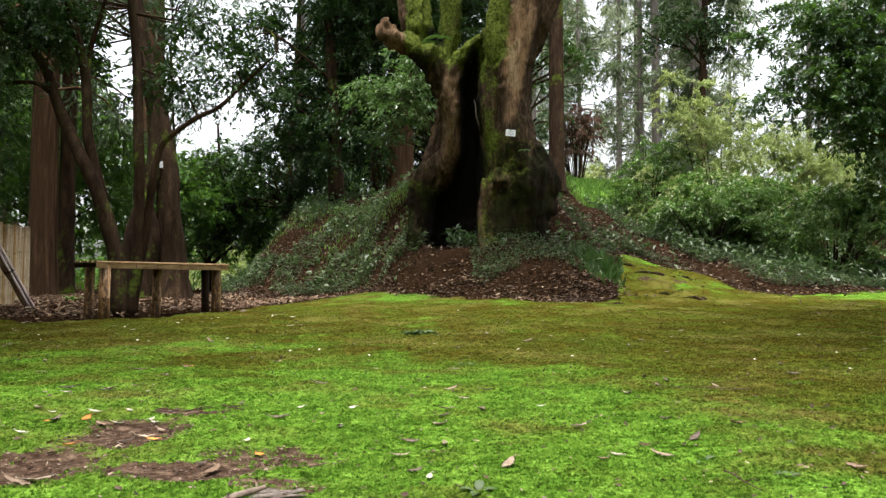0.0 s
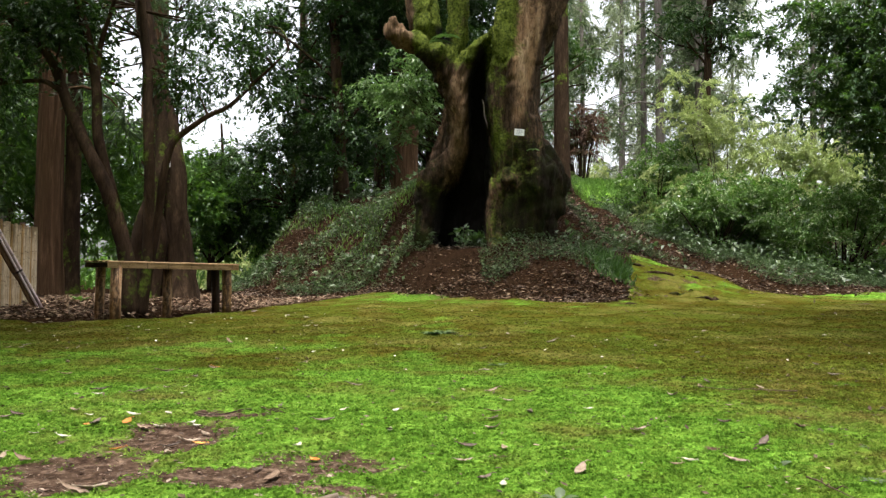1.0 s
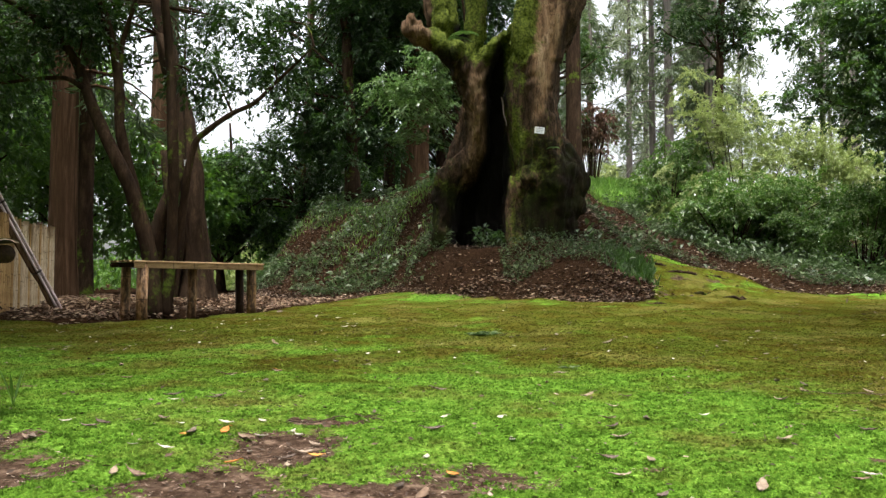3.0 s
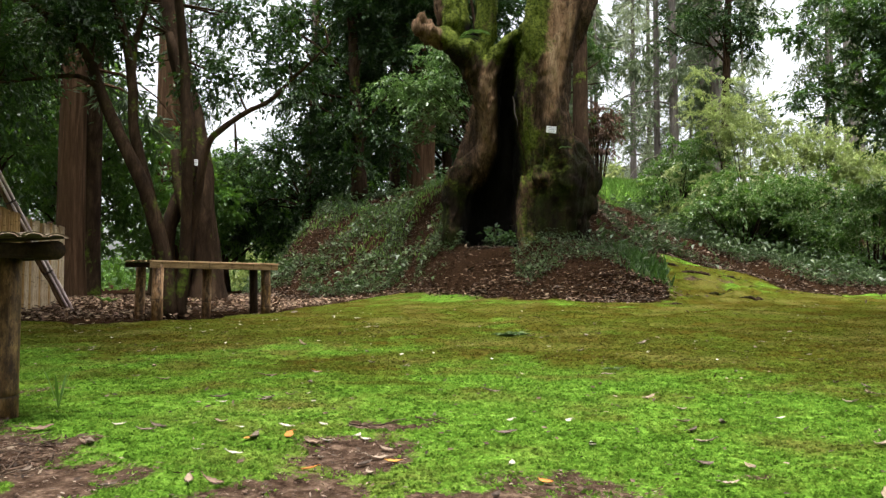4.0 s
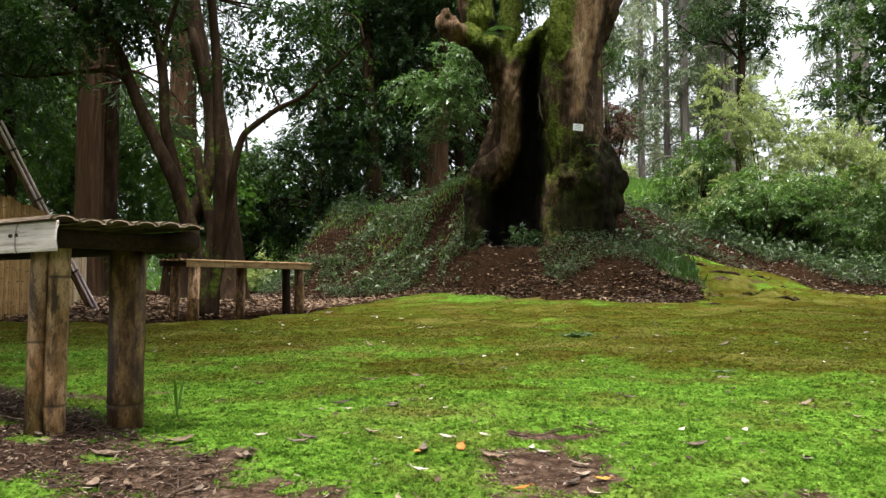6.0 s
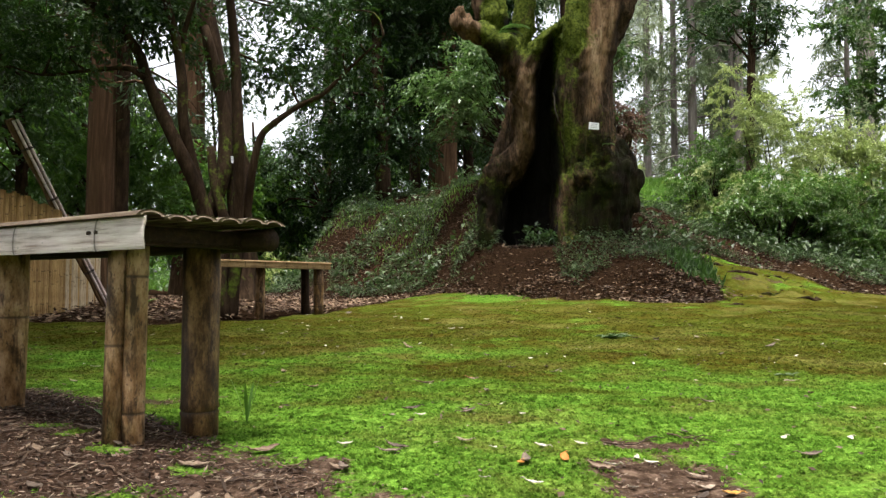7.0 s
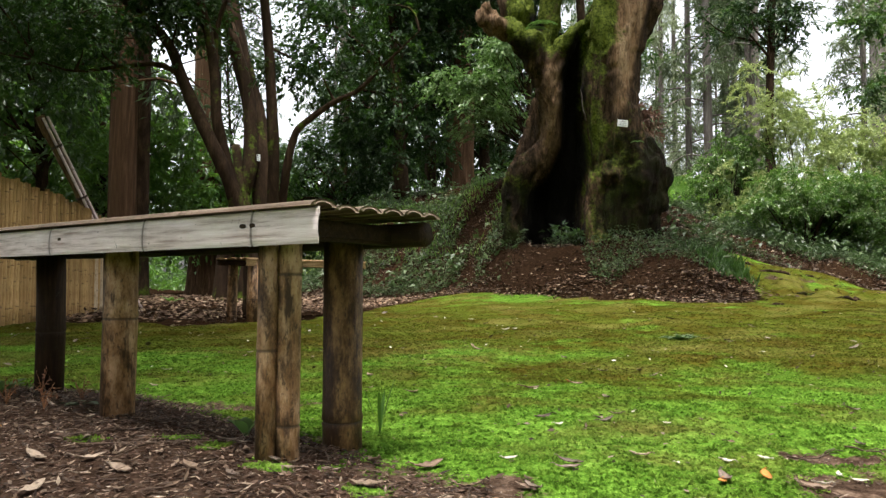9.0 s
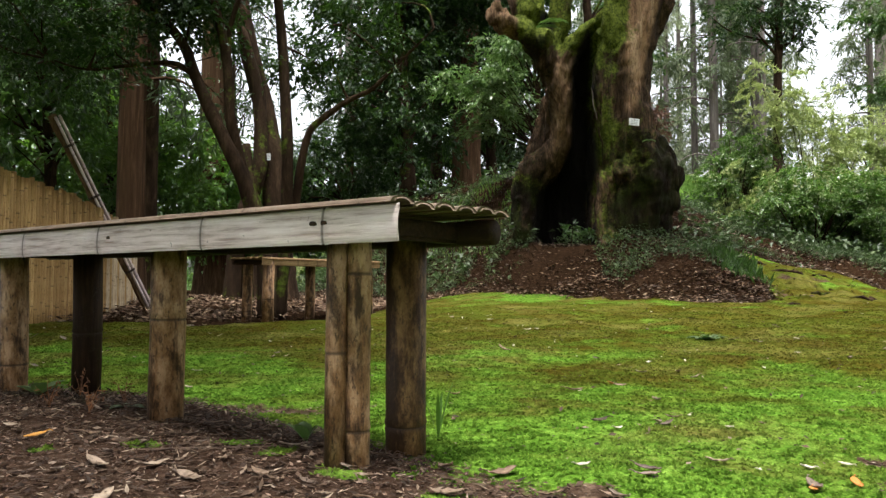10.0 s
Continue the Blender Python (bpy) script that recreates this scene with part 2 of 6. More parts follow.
# needles paled to carry the haze in their colour
MISTY = leaf_material("hazed_needle", [(0.0, (0.12, 0.16, 0.09)), (0.5, (0.22, 0.27, 0.16)), (1.0, (0.34, 0.38, 0.25))], 0.6, (0.32, 0.38, 0.2), 0.5)
# evergreen leaf with colour and gloss lowered to carry closed-canopy shade
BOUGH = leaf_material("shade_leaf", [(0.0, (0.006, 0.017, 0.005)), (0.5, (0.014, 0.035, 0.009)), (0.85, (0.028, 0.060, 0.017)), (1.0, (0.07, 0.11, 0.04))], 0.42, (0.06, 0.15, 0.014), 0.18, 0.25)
# a darker needle tone, still paled for haze
HAZE = leaf_material("hazed_cedar_needle", [(0.0, (0.045, 0.07, 0.035)), (0.5, (0.09, 0.125, 0.06)), (1.0, (0.16, 0.20, 0.11))], 0.6, (0.16, 0.22, 0.08), 0.35)
# the palest leaves carry glints of sky in their colour
GLOSSY = leaf_material("camellia_leaf", [(0.0, (0.028, 0.062, 0.016)), (0.5, (0.078, 0.145, 0.038)), (0.78, (0.16, 0.25, 0.085)), (1.0, (0.46, 0.52, 0.28))], 0.24, (0.16, 0.32, 0.04), 0.3)
FRESH = leaf_material("fresh_leaf", [(0.0, (0.018, 0.052, 0.008)), (0.5, (0.045, 0.11, 0.016)), (1.0, (0.11, 0.21, 0.035))], 0.42, (0.16, 0.34, 0.03), 0.32)
WOODLAND = leaf_material("woodland_leaf", [(0.0, (0.014, 0.038, 0.008)), (0.5, (0.035, 0.08, 0.017)), (0.9, (0.07, 0.14, 0.03)), (1.0, (0.14, 0.22, 0.06))], 0.4, (0.12, 0.28, 0.03), 0.3)
SPRAY = leaf_material("pale_laurel_leaf", [(0.0, (0.035, 0.075, 0.02)), (0.5, (0.095, 0.165, 0.05)), (1.0, (0.27, 0.35, 0.17))], 0.3, (0.14, 0.28, 0.05), 0.3)
NEEDLE = leaf_material("cedar_needle", [(0.0, (0.014, 0.030, 0.012)), (0.5, (0.035, 0.065, 0.025)), (1.0, (0.075, 0.11, 0.045))], 0.6, (0.08, 0.14, 0.03), 0.25)
IVY = leaf_material("ivy_leaf", [(0.0, (0.02, 0.04, 0.012)), (0.5, (0.055, 0.09, 0.028)), (1.0, (0.13, 0.17, 0.075))], 0.45, (0.07, 0.16, 0.03), 0.2)
GRASS = leaf_material("grass_blade", [(0.0, (0.05, 0.11, 0.015)), (0.5, (0.10, 0.20, 0.03)), (1.0, (0.18, 0.30, 0.06))], 0.5, (0.2, 0.4, 0.05), 0.35)
RUSSET = leaf_material("russet_leaf", [(0.0, (0.06, 0.03, 0.018)), (0.5, (0.13, 0.065, 0.04)), (1.0, (0.2, 0.11, 0.07))], 0.6, (0.2, 0.1, 0.05), 0.2)
LITTER = dead_leaf_material("leaf_litter", [(0.0, (0.024, 0.014, 0.009)), (0.45, (0.066, 0.040, 0.025)), (0.8, (0.145, 0.096, 0.062)), (1.0, (0.38, 0.30, 0.22))])
# tan litter, lightened and warmed to carry light falling through the trees
HEAP = dead_leaf_material("lit_tan_litter", [(0.0, (0.06, 0.032, 0.018)), (0.45, (0.125, 0.074, 0.044)), (0.8, (0.26, 0.165, 0.10)), (1.0, (0.45, 0.34, 0.23))])
CRUMB = dead_leaf_material("soil_crumb", [(0.0, (0.03, 0.018, 0.012)), (0.4, (0.085, 0.05, 0.034)), (0.75, (0.18, 0.115, 0.08)), (1.0, (0.40, 0.32, 0.25))])
MULCH = dead_leaf_material("mulch_crumb", [(0.0, (0.015, 0.008, 0.005)), (0.45, (0.052, 0.028, 0.017)), (0.85, (0.15, 0.088, 0.055)), (1.0, (0.40, 0.30, 0.22))])
BAMBOO_PALE = bamboo_material("weathered_bamboo", (0.33, 0.23, 0.205), (0.73, 0.61, 0.60), (0.93, 0.83, 0.83), 0.3, 0.08, 0.66)
BAMBOO_SLAT = bamboo_material("grey_bamboo", (0.075, 0.05, 0.034), (0.19, 0.14, 0.10), (0.36, 0.29, 0.225), 0.55, 0.4)
BAMBOO_LEG = leg_material("stained_bamboo", (0.06, 0.03, 0.010), (0.28, 0.155, 0.07), (0.56, 0.37, 0.22), 0.535)
BAMBOO_STAIN = leg_material("mouldy_bamboo", (0.026, 0.013, 0.005), (0.115, 0.062, 0.022), (0.34, 0.21, 0.085), 0.51)
BAMBOO_MID = bamboo_material("brown_bamboo", (0.11, 0.062, 0.026), (0.27, 0.175, 0.085), (0.44, 0.31, 0.165), 0.55)
BAMBOO_FENCE = bamboo_material("fence_bamboo", (0.25, 0.145, 0.055), (0.52, 0.335, 0.145), (0.70, 0.50, 0.25), 0.4, 0.7)
# fence cane paled to carry light falling on the far end
BAMBOO_LIT = bamboo_material("lit_fence_bamboo", (0.30, 0.21, 0.12), (0.60, 0.48, 0.32), (0.80, 0.70, 0.53), 0.35, 0.4)
BAMBOO_DARK = bamboo_material("dark_bamboo", (0.012, 0.006, 0.003), (0.030, 0.016, 0.008), (0.066, 0.037, 0.018), 0.6)


def plain(name, colour, rough=0.7, vary=0.25, scale=40):
    m = Mat(name, rough, 0.3)
    m.color(m.mix(m.ramp(m.noise(scale, 4), [(0.35, vary), (0.65, 0.0)]), colour, tuple(c * 0.5 for c in colour)))
    m.bump(m.noise(scale * 3, 3), 0.3, 0.002)
    return m.m


GREY_WOOD = bark_material("grey_wood", (0.05, 0.04, 0.033), (0.17, 0.14, 0.12), (0.34, 0.30, 0.26), 0.0, 1.0, 0.004, 60)
CARD = plain("white_card", (0.78, 0.8, 0.82), 0.5, 0.1)
INK = plain("grey_ink", (0.25, 0.26, 0.3), 0.6, 0.1)
CORD = plain("brown_cord", (0.05, 0.035, 0.025), 0.9)
PLANK = bark_material("old_plank", (0.035, 0.02, 0.011), (0.12, 0.072, 0.038), (0.24, 0.155, 0.085), 0.1, 0.15, 0.01, 20)

# ---- mesh helpers ----


def smooth(a, b, x):
    u = np.clip((x - a) / (b - a), 0, 1)
    return u * u * (3 - 2 * u)


def mesh_of(name, verts, faces, material, shade=True):
    """A mesh from arrays: verts (n, 3), faces (m, k) of one k, or a list of such arrays."""
    verts = np.asarray(verts, np.float32)
    blocks = [np.asarray(f, np.int32) for f in (faces if isinstance(faces, list) else [faces]) if len(f)]
    me = bpy.data.meshes.new(name)
    me.vertices.add(len(verts))
    me.vertices.foreach_set("co", verts.ravel())
    loops = np.concatenate([b.ravel() for b in blocks])
    sizes = np.concatenate([np.full(len(b), b.shape[1]) for b in blocks])
    starts = np.concatenate([[0], np.cumsum(sizes)[:-1]])
    me.loops.add(len(loops)), me.polygons.add(len(sizes))
    me.loops.foreach_set("vertex_index", loops)
    me.polygons.foreach_set("loop_start", starts.astype(np.int32))
    me.polygons.foreach_set("use_smooth", np.full(len(sizes), shade))
    me.update(calc_edges=True)
    me.validate()
    if material:
        me.materials.append(material)
    return me


def thing(name, label, category, group="", kind="", at=(0, 0, 0), turn=0):
    ob = tagged(new(name), label, category, group, kind)
    ob.matrix_world = pose(*at, 0, 0, turn)
    ob.empty_display_size = 0.1
    return ob


def under(name, me, parent, label="", m=None):
    """A mesh as a part of parent, in the parent's own space."""
    ob = new(name, me)
    ob.parent = parent
    if m is not None:
        ob.matrix_basis = m
    return tagged(ob, label)


class Geo:
    """Collects tubes and leaves for one mesh."""

    def __init__(self):
        self.v, self.q, self.t, self.n = [], [], [], 0

    def add(self, v, q=(), t=()):
        self.v.append(np.asarray(v, float))
        if len(q):
            self.q.append(np.asarray(q) + self.n)
        if len(t):
            self.t.append(np.asarray(t) + self.n)
        self.n += len(v)

    def tube(self, pts, radii, sides=10, rough=0.0, seed=0, knots=1, caps=True):
        pts, radii = np.asarray(pts, float), np.asarray(radii, float)
        if knots > 1:
            pts, radii = spline(pts, knots), spline(radii[:, None], knots)[:, 0]
        g = np.gradient(pts, axis=0)
        g /= np.linalg.norm(g, axis=1)[:, None] + 1e-9
        a = np.cross(g, np.array([0.31, 0.93, 0.19]))
        a /= np.linalg.norm(a, axis=1)[:, None] + 1e-9
        b = np.cross(g, a)
        th = np.linspace(0, 2 * np.pi, sides, endpoint=False)
        r = np.random.default_rng(seed)
        wob = 1 + rough * (r.normal(size=(1, sides)) * 0.6 + r.normal(size=(len(pts), sides)) * 0.5)
        ring = a[:, None] * np.cos(th)[None, :, None] + b[:, None] * np.sin(th)[None, :, None]
        v = (pts[:, None] + ring * (radii[:, None] * wob)[:, :, None]).reshape(-1, 3)
        n = len(pts)
        i, j = np.meshgrid(np.arange(n - 1), np.arange(sides), indexing="ij")
        k = (j + 1) % sides
        q = np.stack([i * sides + j, i * sides + k, (i + 1) * sides + k, (i + 1) * sides + j], -1).reshape(-1, 4)
        t = []
        if caps:
            v = np.vstack([v, pts[:1], pts[-1:]])
            c0, c1, e = n * sides, n * sides + 1, (n - 1) * sides
            t = [(c0, (s + 1) % sides, s) for s in range(sides)] + [(c1, e + s, e + (s + 1) % sides) for s in range(sides)]
        self.add(v, q, t)

    def leaves(self, p, d, up, length, width, fold=0.25, droop=0.15):
        """Pointed, slightly folded leaves: two quads each, sharing the midrib."""
        d = d / (np.linalg.norm(d, axis=1)[:, None] + 1e-9)
        s = np.cross(d, up)
        s /= np.linalg.norm(s, axis=1)[:, None] + 1e-9
        nrm = np.cross(s, d)
        L, W = np.broadcast_to(length, len(p))[:, None], np.broadcast_to(width, len(p))[:, None]
        tip = p + d * L - nrm * L * droop
        mid = p + d * L * 0.45
        le, ri = mid + s * W / 2 + nrm * W * fold, mid - s * W / 2 + nrm * W * fold
        v = np.stack([p, ri, tip, le], 1).reshape(-1, 3)
        o = np.arange(len(p))[:, None] * 4
        self.add(v, t=np.concatenate([o + np.array([[0, 1, 2]]), o + np.array([[0, 2, 3]])], 1).reshape(-1, 3))

    def mesh(self, name, material, shade=True):
        return mesh_of(name, np.vstack(self.v), [np.vstack(x) for x in (self.q, self.t) if x], material, shade)


def spline(p, k):
    """Catmull-Rom through the rows of p, k steps to each span."""
    p = np.asarray(p, float)
    e = np.vstack([2 * p[0] - p[1], p, 2 * p[-1] - p[-2]])
    u = np.arange(k)[:, None] / k
    out = []
    for i in range(1, len(e) - 2):
        a, b, c, d = e[i - 1], e[i], e[i + 1], e[i + 2]
        out.append(0.5 * (2 * b + (c - a) * u + (2 * a - 5 * b + 4 * c - d) * u ** 2 + (3 * b - a - 3 * c + d) * u ** 3))
    return np.vstack(out + [p[-1:]])


def sway(x, y, f, seed=0.0):
    """Cheap smooth noise in about -1..1."""
    return (np.sin(x * f * 1.0 + 1.7 * np.sin(y * f * 0.7 + seed) + seed * 2.1) + np.sin(y * f * 1.13 + 1.9 * np.sin(x * f * 0.83 + seed * 1.3) + seed)
            + 0.6 * np.sin((x + y) * f * 1.9 + seed * 3) * np.sin((x - y) * f * 1.6 + seed)) / 2.6


# ---- the lie of the land ----
FOOT_X = (-30, -9, -5.5, -4.2, -3, -1.9, -1.3, -0.6, 0.2, 0.9, 1.8, 2.7, 4.4, 6.5, 9, 30)
FOOT_Y = (24, 21, 16, 13.8, 13.0, 12.5, 11.8, 10.3, 9.2, 8.8, 8.95, 9.6, 10.5, 11.4, 11.6, 12.5)
MOSS_X = (-40, -9, -4.4, -3.5, -2.85, -2.45, -2.25, -2.1, -1.6)
MOSS_Y = (5.8, 6.0, 6.4, 6.05, 5.95, 7.0, 8.3, 10.0, 12.1)
TRACK_Y = (10.6, 11.8, 13.2, 14.5, 16, 18, 21)
TRACK_X = (4.8, 4.25, 3.87, 3.5, 3.2, 2.9, 2.7)
BENCH = ((-1.552, 1.575), (-0.82, 0.572), (0.572, 0.82))
PATCHES = ((-0.76, 1.30, 0.14, 0.15), (-0.45, 1.29, 0.15, 0.09), (-0.69, 1.64, 0.12, 0.19), (-0.66, 1.91, 0.10, 0.05), (-1.39, 1.60, 0.15, 0.16), (-0.29, 1.42, 0.15, 0.10), (0.0, 1.47, 0.05, 0.03),
           (-0.25, 1.18, 0.08, 0.06), (-1.22, 1.40, 0.19, 0.17), (0.42, 1.5, 0.05, 0.02), (-1.95, 2.45, 0.24, 0.07),
           # on the slope: soil colour standing in for shaded recesses between root ledges
           (2.9, 10.3, 0.24, 0.09), (3.35, 10.5, 0.16, 0.08), (2.4, 9.3, 0.2, 0.08), (3.0, 9.5, 0.28, 0.06), (3.9, 9.3, 0.22, 0.06), (1.6, 8.6, 0.2, 0.07), (4.6, 8.2, 0.3, 0.1))


ISLANDS = ((-1.85, 1.87, 0.05), (-2.0, 1.85, 0.035), (-1.76, 1.80, 0.035), (-1.63, 1.68, 0.045), (-1.27, 1.39, 0.05), (-1.47, 1.62, 0.05), (-2.15, 1.8, 0.03), (-1.12, 1.5, 0.035), (-0.62, 1.34, 0.03))


def on_bench(x, y):
    (ox, oy), (ux, uy), (vx, vy) = BENCH
    return (x - ox) * ux + (y - oy) * uy, (x - ox) * vx + (y - oy) * vy


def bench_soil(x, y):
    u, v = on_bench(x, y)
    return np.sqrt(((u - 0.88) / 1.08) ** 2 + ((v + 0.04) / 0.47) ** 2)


def bank(x, y):
    return y - np.interp(x, FOOT_X, FOOT_Y)


def path_dist(x, y):
    return np.where(y > 10.7, np.abs(x - np.interp(y, TRACK_Y, TRACK_X)), 9.0)


def height(x, y, fine=True):
    x, y = np.asarray(x, float), np.asarray(y, float)
    z = 0.02 * np.clip(y - 3, 0, 9) * smooth(-3.5, 0.5, x)
    s = bank(x, y)
    knoll_side = smooth(-5.4, -3.2, x)
    left = 2.25 * knoll_side * smooth(-0.25, np.interp(x, (-2.5, -0.6, 0.6), (4.9, 5.2, 6.2)), s) + 0.08 * smooth(-0.1, 0.6, s) * smooth(-1.2, 0.2, x)
    u = np.clip(s + 0.2, 0, 10.5)
    right = (0.05 * smooth(0, 0.9, u) + 0.175 * u + 0.0105 * u * u) * (1 - 0.4 * smooth(5.2, 8.2, x))
    w = smooth(1.5, 3.1, x)
    z = z + left * (1 - w) + right * w
    z = z + 0.08 * smooth(0, 1, s) * sway(x, y, 1.9, 2.0) * knoll_side
    z = z + 0.07 * smooth(0.2, 1.2, s) * smooth(-0.8, -1.8, x) * knoll_side * (sway(x, y, 4.7, 3) + 0.6 * sway(x, y, 10.3, 1))
    z = z - 0.05 * smooth(0.55, 0.1, path_dist(x, y))
    z = z + 0.18 * np.exp(-(((x - 0.35) / 1.5) ** 2 + ((y - 11.1) / 1.0) ** 2))
    hollow = smooth(-0.42, -0.2, x) * smooth(0.75, 0.55, x) * smooth(10.6, 10.95, y) * smooth(13.2, 12.9, y)
    z = z + hollow * (np.minimum(z, 0.8 + 0.06 * (y - 10.6)) - z)
    z = z + 0.14 * np.exp(-(((x + 0.8) / 0.4) ** 2 + ((y - 12.1) / 0.6) ** 2))
    z = z + 0.035 * smooth(1.25, 0.3, bench_soil(x, y))
    z = z + 0.07 * smooth(7.5, 9.5, y) * smooth(-2.6, -3.6, x)
    for k, (px, py, rx, ry) in enumerate(PATCHES):
        z = z - 0.008 * smooth(1.2, 0.6, np.sqrt(((x - px) / rx) ** 2 + ((y - py) / ry) ** 2))
    if fine:
        lawn = smooth(25, 4, y)
        z = z + lawn * (0.010 * sway(x, y, 3.1) + 0.005 * sway(x, y, 8.3, 4) + 0.003 * sway(x, y, 19, 1)) + 0.02 * smooth(3.0, 6, y) * lawn * sway(x, y, 4.3, 3) + 0.012 * smooth(4, 7, y) * lawn * np.abs(sway(x * 0.6, y * 1.3, 7.7, 9))
        rootbed = smooth(1.2, 0.2, np.hypot((x - 2.9) / 1.8, (y - 9.7) / 1.4))
        z = z + rootbed * 0.05 * np.abs(sway(x, y, 9.1, 2)) + rootbed * 0.085 * np.abs(sway(x * 0.6, y * 1.7, 5.2, 6))
    return z


def dirt_mask(x, y):
    d = smooth(1.3, 0.7, bench_soil(x, y) + 0.18 * sway(x, y, 7, 3) + 0.08 * sway(x, y, 19, 1))
    for k, (px, py, rx, ry) in enumerate(PATCHES):
        r = np.sqrt(((x - px) / rx) ** 2 + ((y - py) / ry) ** 2) + 0.3 * sway(x, y, 14, k) + 0.2 * sway(x, y, 37, k)
        d = np.maximum(d, smooth(1.5, 0.6, r) * (0.9 if k < 5 or k == 8 else 0.7))
    for px, py, r in ISLANDS:
        d = d * (1 - 0.75 * smooth(1.2, 0.5, np.hypot((x - px) / r, (y - py) / r * 1.3) + 0.4 * sway(x, y, 31, 2)))
    return d


def moss_edge(x):
    """How far back the lawn's moss reaches."""
    front = np.interp(x, FOOT_X, FOOT_Y) - 0.25 + np.interp(x, (2.1, 2.4, 2.75, 3.1, 3.5, 3.9, 4.4, 5.2), (0, 0.8, 2.2, 2.8, 2.2, 1.2, 0.45, 0.1))
    return np.where(x < -1.6, np.interp(x, MOSS_X, MOSS_Y), front)


def litter_mask(x, y):
    wob = 0.25 * sway(x, y, 2.3, 5) + 0.14 * sway(x, y, 7, 2) + 0.06 * sway(x, y, 17, 4)
    sunny = smooth(1.3, 0.8, np.hypot((x - 3.6) / 2.4, (y - 20.2) / 2.6)) * smooth(0.3, 0.6, path_dist(x, y))
    return smooth(-0.22, 0.3, y - moss_edge(x) + wob) * (1 - sunny)


def brown_shade_mask(x, y):
    b = smooth(1.0, 4.8, y + 0.8 * sway(x, y, 1.1, 1) + 0.5 * sway(x, y, 3.3, 2) + 0.3 * x + 1.3 * np.clip(x - 0.1, 0, 1.6)) * smooth(12.0, 7.8, y + sway(x, y, 0.9, 3))
    b = b * (0.76 + 0.2 * smooth(-2.5, 1.0, x)) * (0.72 + 0.28 * smooth(9.2, 7.2, y + 0.5 * sway(x, y, 1.4, 6)))
    # last two terms: brown used as shade behind the bench and at near right
    b = b - 0.35 * smooth(0.9, 0.1, np.hypot((x + 0.2) / 1.1, (y - 2.9) / 0.7)) + 0.26 * sway(x, y, 1.9, 8) + 0.2 * sway(x, y, 5.3, 3) + 0.22 * smooth(-1.2, -2.2, x) * smooth(1.9, 2.4, y) + 0.46 * smooth(0.3, 1.0, x) * smooth(2.6, 1.7, y)
    b = np.maximum(b, (0.82 + 0.3 * sway(x, y, 3.1, 5)) * smooth(2.4, 1.0, np.hypot((x - 3.2) / 1.3, (y - 10.0) / 1.2)))
    # second term: tree shade on the far left lawn, put in as brown
    b = b + 0.30 * smooth(0.4, 2.4, x) * smooth(10.5, 8.5, y) + 0.28 * smooth(-0.4, -1.6, x) * smooth(3.4, 5.0, y)
    return np.clip(b, 0, 1)


def add_floats(me, **arrays):
    for key, a in arrays.items():
        at = me.attributes.new(key, "FLOAT", "POINT")
        at.data.foreach_set("value", np.asarray(a, np.float32))


def build_ground():
    cx, cy = -0.7, -1.3
    r = np.concatenate([[0.35, 0.9, 1.4], 1.7 * 1.011 ** np.arange(0, 314), np.geomspace(55, 1500, 30)])
    r = np.unique(r)
    half = radians(44)
    front = np.linspace(-half, half, 500)
    rear = np.linspace(half, 2 * np.pi - half, 60)[1:-1]
    a = np.concatenate([front, rear])
    R, A = np.meshgrid(r, a, indexing="ij")
    x, y = cx + R * np.sin(A), cy + R * np.cos(A)
    n, k = R.shape
    v = np.stack([x, y, height(x, y)], -1).reshape(-1, 3)
    i, j = np.meshgrid(np.arange(n - 1), np.arange(k), indexing="ij")
    j2 = (j + 1) % k
    q = np.stack([i * k + j, (i + 1) * k + j, (i + 1) * k + j2, i * k + j2], -1).reshape(-1, 4)[:, ::-1]
    v = np.vstack([v, [[cx, cy, float(height(cx, cy))]]])
    t = np.array([(len(v) - 1, (s + 1) % k, s) for s in range(k)])
    me = mesh_of("ground", v, [q, t], GROUND)
    X, Y = v[:, 0], v[:, 1]
    add_floats(me, dirt=dirt_mask(X, Y), litter=litter_mask(X, Y), brown=brown_shade_mask(X, Y), mulch_shade=smooth(1.1, 0.85, bench_soil(X, Y) + 0.15 * sway(X, Y, 9, 3)) * smooth(0.5, 0.8, dirt_mask(X, Y)))
    tagged(new("ground", me), "mossy woodland ground with bare soil patches, rising to a leafy knoll", "ground", kind="structure")


